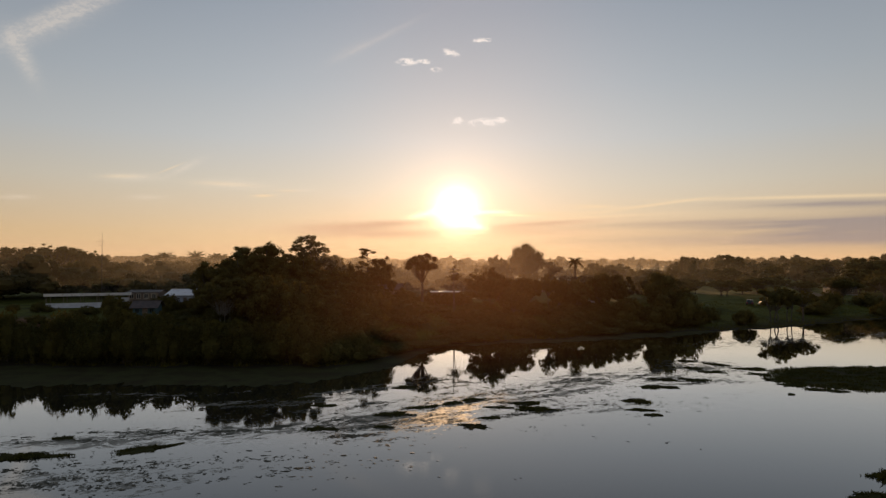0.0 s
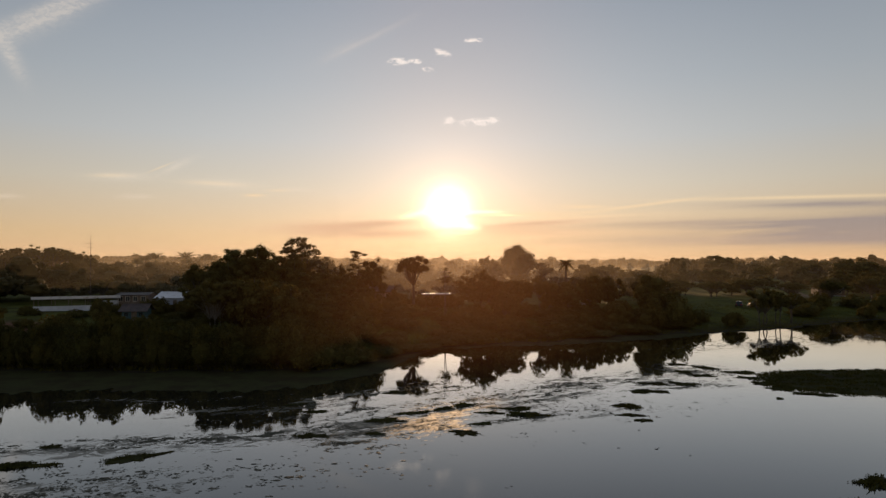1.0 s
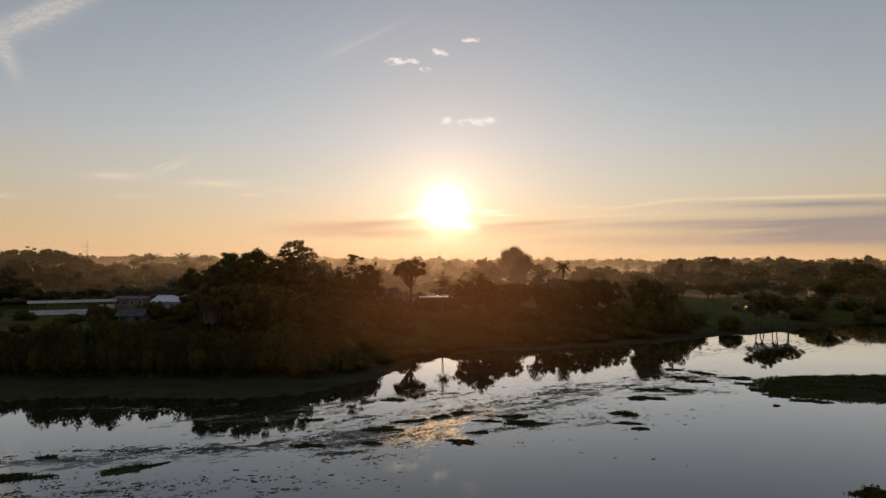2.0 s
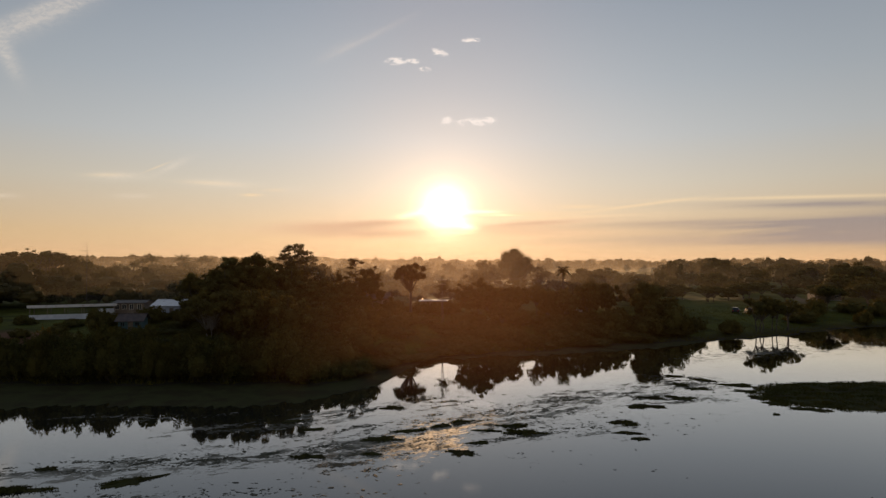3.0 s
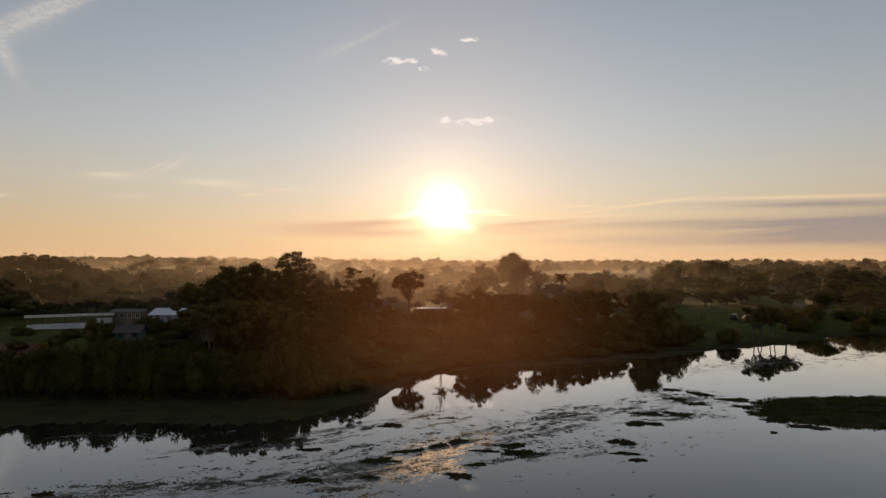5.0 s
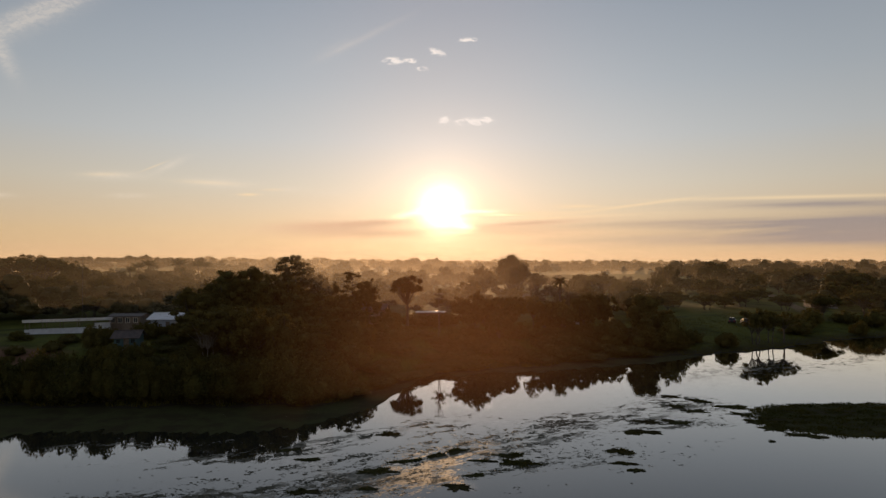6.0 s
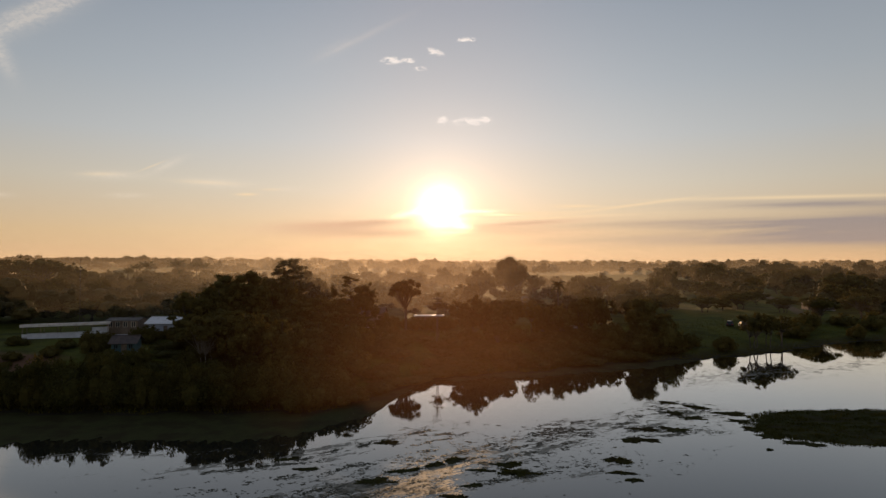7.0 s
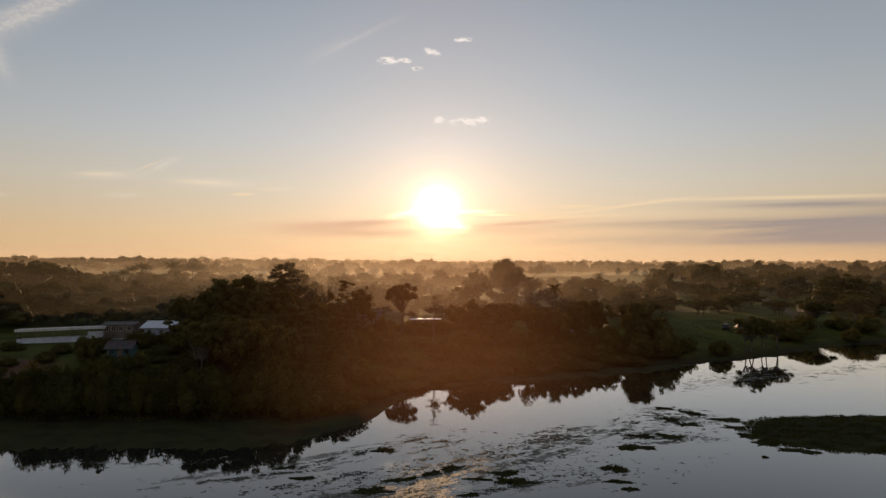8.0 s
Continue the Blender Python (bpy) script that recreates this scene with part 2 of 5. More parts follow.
def build_water(n):
    at = place(n)
    x, y, z = n.split(at)
    calm = n.noise(n.xyz(n.m("MULTIPLY", x, 0.05), n.m("MULTIPLY", y, 0.12), 0.0), 1.0, 3.0, 0.5, 0.6)
    ripple = n.noise(n.xyz(n.m("MULTIPLY", x, 1.5), n.m("MULTIPLY", y, 3.6), 0.0), 1.0, 3.0, 0.55, 0.1)
    fine = n.noise(n.xyz(n.m("MULTIPLY", x, 4.0), n.m("MULTIPLY", y, 9.0), 2.0), 1.0, 3.0)
    amount = n.m("MULTIPLY", n.ramp(calm, [(0.40, 0.004), (0.70, 0.013)]), n.ramp(n.m("DIVIDE", y, 100.0), [(0.40, 2.6), (0.56, 1.0)]))
    height = n.m("ADD", ripple, n.m("MULTIPLY", fine, 0.4))
    murk = n.mix(n.noise(at, 0.08, 3.0), (0.010, 0.011, 0.010), (0.016, 0.016, 0.014))
    relief = bump(n, height, amount, 0.10)
    deep, mirror, sheen = n.add("ShaderNodeBsdfDiffuse"), n.add("ShaderNodeBsdfGlossy"), n.add("ShaderNodeFresnel")
    n.put(deep.inputs[0], murk)
    n.put(mirror.inputs["Color"], (0.97, 0.97, 0.97))
    n.put(mirror.inputs["Roughness"], n.ramp(calm, [(0.35, 0.004), (0.75, 0.02)]))
    n.put(mirror.inputs["Normal"], relief)
    n.put(sheen.inputs["IOR"], 1.333)
    mixer = n.add("ShaderNodeMixShader")
    n.put(mixer.inputs[0], n.m("MINIMUM", n.m("MULTIPLY", n.m("POWER", sheen.outputs[0], 1.10), 2.32), 0.97))
    n.put(mixer.inputs[1], deep.outputs[0])
    n.put(mixer.inputs[2], mirror.outputs[0])
    # a torn film of scum and duckweed drifts in belts
    belt = None
    for cx, cy, lx, ly, turn, thick in SCUM_BELTS:
        c, s = math.cos(radians(turn)), math.sin(radians(turn))
        a, b = n.m("SUBTRACT", x, cx), n.m("SUBTRACT", y, cy)
        u = n.m("DIVIDE", n.m("ADD", n.m("MULTIPLY", a, c), n.m("MULTIPLY", b, s)), lx)
        v = n.m("DIVIDE", n.m("SUBTRACT", n.m("MULTIPLY", b, c), n.m("MULTIPLY", a, s)), ly)
        one = n.m("MULTIPLY", n.m("EXPONENT", n.m("MULTIPLY", n.m("ADD", n.m("MULTIPLY", u, u), n.m("MULTIPLY", v, v)), -0.8)), thick)
        belt = one if belt is None else n.m("MAXIMUM", belt, one)
    c, s = math.cos(radians(25)), math.sin(radians(25))
    along, over = n.m("ADD", n.m("MULTIPLY", x, c), n.m("MULTIPLY", y, s)), n.m("SUBTRACT", n.m("MULTIPLY", y, c), n.m("MULTIPLY", x, s))
    rags = n.noise(n.xyz(n.m("MULTIPLY", along, 0.30), n.m("MULTIPLY", over, 0.85), 1.7), 1.0, 9.0, 0.66, 0.5)
    lace = n.noise(n.xyz(n.m("MULTIPLY", along, 2.2), n.m("MULTIPLY", over, 4.0), 4.4), 1.0, 5.0, 0.62, 0.2)
    cover = n.m("ADD", n.m("MULTIPLY", n.m("SUBTRACT", rags, 0.5), 1.25), n.m("MULTIPLY", n.m("SUBTRACT", lace, 0.5), 0.9))
    cover = n.ramp(n.m("ADD", cover, n.m("MULTIPLY", belt, 0.46)), [(0.34, 0.0), (0.44, 0.85)])
    tint = n.mix(n.ramp(lace, [(0.35, 0.0), (0.65, 1.0)]), (0.050, 0.047, 0.032), (0.200, 0.180, 0.140))
    film = principled(n, tint, 0.54, 0.0, bump(n, n.noise(n.xyz(n.m("MULTIPLY", x, 6.0), n.m("MULTIPLY", y, 6.0), 0.0), 1.0, 4.0, 0.6), 0.12, 0.03), spec=0.06)
    skin = n.add("ShaderNodeMixShader")
    n.put(skin.inputs[0], cover)
    n.put(skin.inputs[1], mixer.outputs[0])
    n.put(skin.inputs[2], film)
    return skin.outputs[0]


def build_ground(n):
    at = place(n)
    x, y, z = n.split(at)
    grass = n.mix(n.noise(at, 0.9, 5.0, 0.6), (0.048, 0.052, 0.008), (0.104, 0.102, 0.018))
    dry = n.mix(n.noise(at, 0.35, 5.0), (0.075, 0.060, 0.028), (0.12, 0.092, 0.042))
    soil = n.mix(n.noise(at, 1.7, 6.0), (0.085, 0.042, 0.024), (0.16, 0.085, 0.048))
    c = n.mix(n.ramp(n.noise(at, 0.055, 4.0), [(0.56, 0.0), (0.72, 0.7)]), grass, dry)
    c = n.mix(n.ramp(n.noise(at, 0.11, 6.0, 0.65), [(0.48, 0.0), (0.62, 0.75)]), c, (0.024, 0.028, 0.007))
    # worn red earth beside the yard on the slope
    a, b = n.m("DIVIDE", n.m("ADD", x, 69.0), 11.0), n.m("DIVIDE", n.m("SUBTRACT", y, 101.0), 6.0)
    yard = n.m("EXPONENT", n.m("MULTIPLY", n.m("ADD", n.m("MULTIPLY", a, a), n.m("MULTIPLY", b, b)), -1.0))
    yard = n.m("MULTIPLY", yard, n.m("ADD", n.noise(at, 0.35, 5.0), 0.35))
    c = n.mix(n.ramp(yard, [(0.25, 0.0), (0.50, 1.0)]), c, soil)
    # the dirt road over the fields and the bare patch
    across = n.m("ABSOLUTE", n.m("SUBTRACT", n.m("SUBTRACT", x, 152.0), n.m("MULTIPLY", n.m("SUBTRACT", y, 265.0), 0.44)))
    road = n.m("MULTIPLY", n.ramp(n.m("DIVIDE", across, 10.0), [(0.16, 1.0), (0.28, 0.0)]), n.ramp(n.m("DIVIDE", y, 1000.0), [(0.19, 0.0), (0.22, 1.0), (0.70, 1.0), (0.80, 0.0)]))
    c = n.mix(road, c, n.mix(n.noise(at, 0.6, 4.0), (0.10, 0.07, 0.045), (0.16, 0.115, 0.07)))
    # mud at the water's edge
    c = n.mix(n.ramp(z, [(0.10, 1.0), (0.55, 0.0)]), c, (0.030, 0.024, 0.016))
    return principled(n, c, 0.92, 0.0, bump(n, n.noise(at, 5.0, 5.0, 0.65), 0.7, 0.12), spec=0.06)


WATER, GROUND = material("river_water", build_water), material("meadow_earth", build_ground)


def build_scum(n):
    at = place(n)
    c = n.mix(n.noise(at, 1.4, 6.0, 0.7), (0.025, 0.026, 0.009), (0.056, 0.053, 0.020))
    c = n.mix(n.ramp(n.noise(at, 0.30, 4.0), [(0.45, 0.0), (0.6, 0.8)]), c, (0.030, 0.023, 0.011))
    return principled(n, c, 0.95, 0.0, bump(n, n.noise(at, 9.0, 4.0), 0.6, 0.02), spec=0.05)


def build_pad(n):
    c = n.mix(island(n), (0.018, 0.019, 0.011), (0.13, 0.115, 0.08))
    return principled(n, c, n.m("ADD", 0.60, n.m("MULTIPLY", island(n), 0.25)), 0.0, bump(n, n.noise(place(n), 7.0, 3.0), 0.4, 0.02), spec=0.10)


SCUM, PAD = material("duckweed", build_scum), material("floating_leaves", build_pad)


def build_mist(n):
    """Thin ground mist: most light goes through, some is scattered."""
    x, y, z = n.split(place(n))
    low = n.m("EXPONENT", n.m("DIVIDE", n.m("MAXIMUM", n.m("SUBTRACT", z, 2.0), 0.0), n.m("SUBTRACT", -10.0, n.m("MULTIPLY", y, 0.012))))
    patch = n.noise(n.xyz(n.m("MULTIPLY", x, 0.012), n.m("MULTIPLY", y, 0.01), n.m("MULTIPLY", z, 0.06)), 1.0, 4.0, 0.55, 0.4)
    # haze painted denser below the sun, imitating light scattered forward
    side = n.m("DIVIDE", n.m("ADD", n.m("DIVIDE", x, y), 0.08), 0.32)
    haze_share = n.m("ADD", 0.12, n.m("MULTIPLY", n.m("EXPONENT", n.m("MULTIPLY", n.m("MULTIPLY", side, side), -1.0)), 0.72))
    haze_share = n.m("MAXIMUM", haze_share, n.ramp(n.m("ADD", n.m("DIVIDE", x, y), 0.9), [(0.45, 0.22), (0.78, 0.24), (1.05, 0.14)]))
    haze_share = n.m("MAXIMUM", haze_share, n.ramp(n.m("DIVIDE", y, 2000.0), [(0.16, 0.0), (0.22, 0.22), (0.375, 0.50), (0.8, 0.62)]))
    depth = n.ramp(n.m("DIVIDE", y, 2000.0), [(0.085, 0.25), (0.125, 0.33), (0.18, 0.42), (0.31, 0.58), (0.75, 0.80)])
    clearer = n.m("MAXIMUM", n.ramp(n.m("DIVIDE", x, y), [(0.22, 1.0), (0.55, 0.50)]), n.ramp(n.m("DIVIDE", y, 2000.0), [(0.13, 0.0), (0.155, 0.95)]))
    haze_share = n.m("MULTIPLY", haze_share, clearer)
    amount = n.m("MULTIPLY", n.m("MULTIPLY", n.m("MULTIPLY", low, haze_share), n.ramp(patch, [(0.30, 0.35), (0.70, 1.0)])), depth)
    clear, veil = n.add("ShaderNodeBsdfTransparent"), n.add("ShaderNodeBsdfTranslucent")
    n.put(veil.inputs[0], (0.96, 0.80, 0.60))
    mixer = n.add("ShaderNodeMixShader")
    n.put(mixer.inputs[0], amount)
    n.put(mixer.inputs[1], clear.outputs[0])
    n.put(mixer.inputs[2], veil.outputs[0])
    return mixer.outputs[0]


MIST = material("ground_mist", build_mist)


def build_glare_veil(n):
    """Added warm sheet over the middle of the river, imitating the sun's veiling glare."""
    x, y, z = n.split(place(n))
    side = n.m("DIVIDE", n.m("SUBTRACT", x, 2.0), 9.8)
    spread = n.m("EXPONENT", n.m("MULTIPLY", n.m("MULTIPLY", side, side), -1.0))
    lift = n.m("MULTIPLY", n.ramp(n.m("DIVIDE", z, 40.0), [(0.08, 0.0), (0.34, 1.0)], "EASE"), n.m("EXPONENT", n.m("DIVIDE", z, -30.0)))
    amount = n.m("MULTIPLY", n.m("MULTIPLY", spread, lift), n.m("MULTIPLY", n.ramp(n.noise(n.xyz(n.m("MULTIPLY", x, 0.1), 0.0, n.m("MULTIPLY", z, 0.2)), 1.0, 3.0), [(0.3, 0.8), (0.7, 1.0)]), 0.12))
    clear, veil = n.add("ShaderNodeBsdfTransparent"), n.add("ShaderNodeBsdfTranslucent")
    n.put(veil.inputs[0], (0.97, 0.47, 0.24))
    mixer = n.add("ShaderNodeMixShader")
    n.put(mixer.inputs[0], amount)
    n.put(mixer.inputs[1], clear.outputs[0])
    n.put(mixer.inputs[2], veil.outputs[0])
    return mixer.outputs[0]


GLARE_VEIL = material("glare_veil", build_glare_veil)


def build_tin(n):
    at = own(n)
    x, y, z = n.split(at)
    ribs = n.m("SINE", n.m("MULTIPLY", x, 24.0))
    rust = n.ramp(n.noise(at, 1.3, 6.0, 0.65), [(0.56, 0.0), (0.72, 0.7)])
    c = n.mix(rust, (0.62, 0.61, 0.61), (0.28, 0.19, 0.13))
    c = n.mix(n.m("MULTIPLY", n.noise(at, 14.0, 3.0), 0.3), c, (0.30, 0.30, 0.31))
    return principled(n, c, 0.42, 0.25, bump(n, ribs, 0.5, 0.02))


TIN = material("pale_corrugated_metal", build_tin)
TILE_BROWN = plain("brown_roof_sheet", (0.050, 0.034, 0.028), (0.090, 0.060, 0.048), 0.7, 1.5, 18.0)
DARK_SHEET = plain("dark_roof_sheet", (0.055, 0.045, 0.040), (0.10, 0.08, 0.068), 0.7, 1.5, 18.0)
WHITE_WALL = plain("whitewashed_plaster", (0.52, 0.52, 0.56), (0.68, 0.68, 0.71), 0.8, 0.9, 20.0)
BLUE_WALL = plain("pale_blue_boards", (0.30, 0.33, 0.42), (0.40, 0.44, 0.52), 0.75, 0.9, 20.0)
TEAL_WALL = plain("teal_painted_boards", (0.045, 0.085, 0.090), (0.070, 0.125, 0.130), 0.7, 0.9, 20.0)
TERRA_WALL = plain("terracotta_plaster", (0.17, 0.12, 0.085), (0.26, 0.19, 0.14), 0.8, 0.9, 20.0)
CREAM = plain("cream_paint", (0.62, 0.52, 0.40), (0.74, 0.64, 0.50), 0.7, 1.2, 20.0)
TIMBER = plain("weathered_timber", (0.13, 0.10, 0.075), (0.23, 0.18, 0.135), 0.85, 2.0, 22.0)
STEEL = plain("galvanised_steel", (0.30, 0.30, 0.31), (0.42, 0.42, 0.43), 0.45, 2.0, 30.0, metal=0.7)
IRON = plain("rusty_iron", (0.06, 0.045, 0.036), (0.11, 0.075, 0.055), 0.75, 2.0, 30.0)
RUBBER = plain("tyre_rubber", (0.02, 0.02, 0.02), (0.035, 0.035, 0.035), 0.85, 3.0, 40.0)
CAR_DARK = plain("dark_car_paint", (0.028, 0.028, 0.034), (0.045, 0.043, 0.050), 0.25, 0.7, 60.0, relief=0.0)
CAR_GREY = plain("grey_car_paint", (0.10, 0.10, 0.11), (0.14, 0.14, 0.15), 0.75, 0.7, 60.0, relief=0.0, spec=0.15)
LAMP_RED = plain("red_lens", (0.42, 0.03, 0.02), (0.5, 0.05, 0.03), 0.2, 2.0, 40.0, relief=0.0)


def build_pane(n):
    return principled(n, n.mix(n.noise(own(n), 2.0, 2.0), (0.02, 0.022, 0.026), (0.04, 0.042, 0.045)), 0.08, 0.0, ior=1.5)


PANE = material("window_glass", build_pane)
CAR_GLASS = plain("dusty_car_glass", (0.02, 0.022, 0.026), (0.04, 0.042, 0.045), 0.6, 1.0, 40.0, relief=0.0, spec=0.2)


# ---- mesh helpers ----
def mesh(name, verts, faces, mat, smooth=False):
    data = bpy.data.meshes.new(name)
    verts = np.asarray(verts, dtype=np.float32)
    if isinstance(faces, np.ndarray):
        k = faces.shape[1]
        data.vertices.add(len(verts))
        data.vertices.foreach_set("co", verts.ravel())
        data.loops.add(faces.size)
        data.loops.foreach_set("vertex_index", faces.ravel().astype(np.int32))
        data.polygons.add(len(faces))
        data.polygons.foreach_set("loop_start", np.arange(0, faces.size, k, dtype=np.int32))
        data.update(calc_edges=True)
    else:
        data.from_pydata(verts.tolist(), [], faces)
    if smooth:
        data.polygons.foreach_set("use_smooth", np.ones(len(data.polygons), dtype=bool))
    data.materials.append(mat)
    data.update()
    return data


def attach(name, data, parent, label=""):
    ob = new(name, data)
    ob.parent = parent
    if label:
        tagged(ob, label)
    return ob


def part(name, bm, mat, parent, label=""):
    data = bpy.data.meshes.new(name)
    bm.to_mesh(data)
    bm.free()
    data.materials.append(mat)
    return attach(name, data, parent, label)


def box(x0, x1, y0, y1, z0, z1, bevel=0.0, bm=None):
    """A box, with its edges rounded off."""
    bm = bm or bmesh.new()
    made = bmesh.ops.create_cube(bm, size=1.0)["verts"]
    for vert in made:
        vert.co = ((x0 + x1) / 2 + vert.co.x * (x1 - x0), (y0 + y1) / 2 + vert.co.y * (y1 - y0), (z0 + z1) / 2 + vert.co.z * (z1 - z0))
    if bevel:
        edges = list({e for vert in made for e in vert.link_edges})
        bmesh.ops.bevel(bm, geom=edges, offset=bevel, segments=1, affect="EDGES")
    return bm


def slab(corners, thick, bm=None):
    """A sheet with thickness through four corners."""
    bm = bm or bmesh.new()
    p = [Vector(c) for c in corners]
    nrm = (p[1] - p[0]).cross(p[2] - p[0]).normalized() * thick
    top, low = [bm.verts.new(q) for q in p], [bm.verts.new(q - nrm) for q in p]
    bm.faces.new(top)
    bm.faces.new(low[::-1])
    for i in range(4):
        j = (i + 1) % 4
        bm.faces.new((top[i], low[i], low[j], top[j]))
    return bm


def tubes(lines, sides=6):
    """Tapered tubes along lines of (point, radius)."""
    verts, faces = [], []
    for line in lines:
        start = len(verts)
        for i, (p, r) in enumerate(line):
            a, b = Vector(line[max(i - 1, 0)][0]), Vector(line[min(i + 1, len(line) - 1)][0])
            along = (b - a).normalized()
            side = along.orthogonal().normalized()
            other = along.cross(side)
            for k in range(sides):
                w = 2 * math.pi * k / sides
                verts.append(tuple(Vector(p) + (side * math.cos(w) + other * math.sin(w)) * r))
        for i in range(len(line) - 1):
            for k in range(sides):
                a, b = start + i * sides + k, start + i * sides + (k + 1) % sides
                faces.append((a, b, b + sides, a + sides))
        faces.append(tuple(range(start + (len(line) - 1) * sides, start + len(line) * sides)))
    return verts, faces


def leaves(rng, clumps, count, size, spread=0.35, flat=0.0):
    """Many small leaf blades in and round clumps (centre and radii)."""
    c = np.array(clumps, dtype=float)
    weight = (c[:, 3] * c[:, 4] + c[:, 3] * c[:, 5]) ** 0.9
    pick = rng.choice(len(c), count, p=weight / weight.sum())
    way = rng.normal(size=(count, 3))
    way /= np.linalg.norm(way, axis=1)[:, None]
    reach = 1.0 - np.abs(rng.normal(0, spread, count))
    reach = np.clip(reach, 0.05, 1.0) + rng.normal(0, 0.07, count)
    at = c[pick, :3] + way * c[pick, 3:6] * reach[:, None]
    nrm = way + rng.normal(0, 0.7, (count, 3))
    nrm[:, 2] += flat * 3
    nrm /= np.linalg.norm(nrm, axis=1)[:, None]
    a = np.cross(nrm, rng.normal(size=(count, 3)))
    a /= np.linalg.norm(a, axis=1)[:, None]
    b = np.cross(nrm, a)
    s = size * rng.uniform(0.6, 1.4, count)[:, None]
    verts = np.stack([at - a * s * 0.55, at + b * s * 0.30 - nrm * s * 0.05, at + a * s * 0.65, at - b * s * 0.30 - nrm * s * 0.05], axis=1).reshape(-1, 3)
    return verts, np.arange(count * 4).reshape(-1, 4)


def inner(clumps, size=0.8, rings=5, around=8):
    """The closed mass of foliage inside clumps, as loose facets."""
    out = []
    for cx, cy, cz, rx, ry, rz in clumps:
        grid = np.array([[(math.cos(w) * math.cos(e), math.sin(w) * math.cos(e), math.sin(e)) for w in np.linspace(0, 2 * math.pi, around + 1)] for e in np.linspace(-1.57, 1.57, rings + 1)])
        grid = grid * np.array([rx, ry, rz]) * size + np.array([cx, cy, cz])
        out.append(np.stack([grid[:-1, :-1], grid[:-1, 1:], grid[1:, 1:], grid[1:, :-1]], axis=2).reshape(-1, 3))
    return np.concatenate(out)


def foliage_mesh(name, blades, clumps, mat, size=0.8):
    v = np.concatenate([blades, inner(clumps, size)]) if len(clumps) else blades
    return mesh(name, v, np.arange(len(v)).reshape(-1, 4), mat)


# ---- the lie of the land ----
SHORE_X = (-400, -54, -39, -25, -15, -11, -7, -4, 1, 10, 20, 32, 44, 57, 72, 81, 93, 103, 117, 200, 420)
SHORE_Y = (84, 81, 80, 80.5, 80, 83, 89, 96, 101.5, 106.5, 109, 116, 120, 123.5, 129, 135, 143, 147.5, 153, 178, 235)
WEED_X = (-400, -45, -36, -30, -21, -15.6, -12, -9, -7, -4, -1, 8, 19, 30, 46, 54, 60)
WEED_Y = (69, 68, 68.7, 68.5, 67.8, 70, 72.3, 76.3, 79.7, 89, 98.5, 103, 104.6, 108.4, 115.4, 121, 125.5)


def ease(a, b, x):
    k = np.clip((np.asarray(x, dtype=float) - a) / (b - a), 0, 1)
    return k * k * (3 - 2 * k)


def shore(x):
    return np.interp(x, SHORE_X, SHORE_Y) + 0.8 * np.sin(np.asarray(x) * 0.55) + 0.5 * np.sin(np.asarray(x) * 1.3 + 1.0)


def land(x, y):
    x, y = np.asarray(x, dtype=float), np.asarray(y, dtype=float)
    d = y - shore(x)
    top = np.interp(x, (-90, -40, 0, 50, 120), (4.5, 4.2, 3.4, 2.3, 2.1))
    z = -1.4 + 1.5 * ease(-5, 0.5, d) + (top - 0.1) * ease(-1.0, 30, d)
    z = z + 0.25 * np.sin(x * 0.11 + 0.7) * np.sin(y * 0.09) * ease(5, 25, d)
    far = np.hypot(x, y)
    z = z + 2.0 * ease(250, 800, far) * np.sin(x * 0.011 + 2.0) * np.sin(y * 0.007) + 9 * ease(700, 1700, far) * ease(0.05, -0.5, x / np.maximum(far, 1)) + 4 * ease(900, 3000, far)
    return np.where(y < -40, np.maximum(z, -1.4 + 4.5 * ease(-60, -95, y)), z)


def build_ground_sheet():
    near_x = np.arange(-150, 151, 2.5)
    out = 150 * 1.16 ** np.arange(1, 25)
    xs = np.concatenate([-out[::-1], near_x, out])
    near_y = np.concatenate([np.arange(-40, 60, 10), np.arange(60, 200, 2.0)])
    ys = np.concatenate([[-900, -500, -250, -120, -95, -80, -60], near_y, 200 * 1.09 ** np.arange(0, 38)])
    gx, gy = np.meshgrid(xs, ys)
    verts = np.stack([gx, gy, land(gx, gy)], axis=-1).reshape(-1, 3)
    w, h = len(xs), len(ys)
    i = (np.arange(h - 1)[:, None] * w + np.arange(w - 1)[None, :]).ravel()
    faces = np.stack([i, i + 1, i + w + 1, i + w], axis=1)
    tagged(new("ground", mesh("ground", verts, faces, GROUND, True)), "grassy river bank and flat meadows with bare earth patches", "ground", kind="structure")


build_ground_sheet()

river = mesh("water", [(-900, -110, 0), (900, -110, 0), (900, 300, 0), (-900, 300, 0)], [(0, 1, 2, 3)], WATER)
tagged(new("water", river), "calm dark river mirroring the dawn sky", "river", kind="structure")


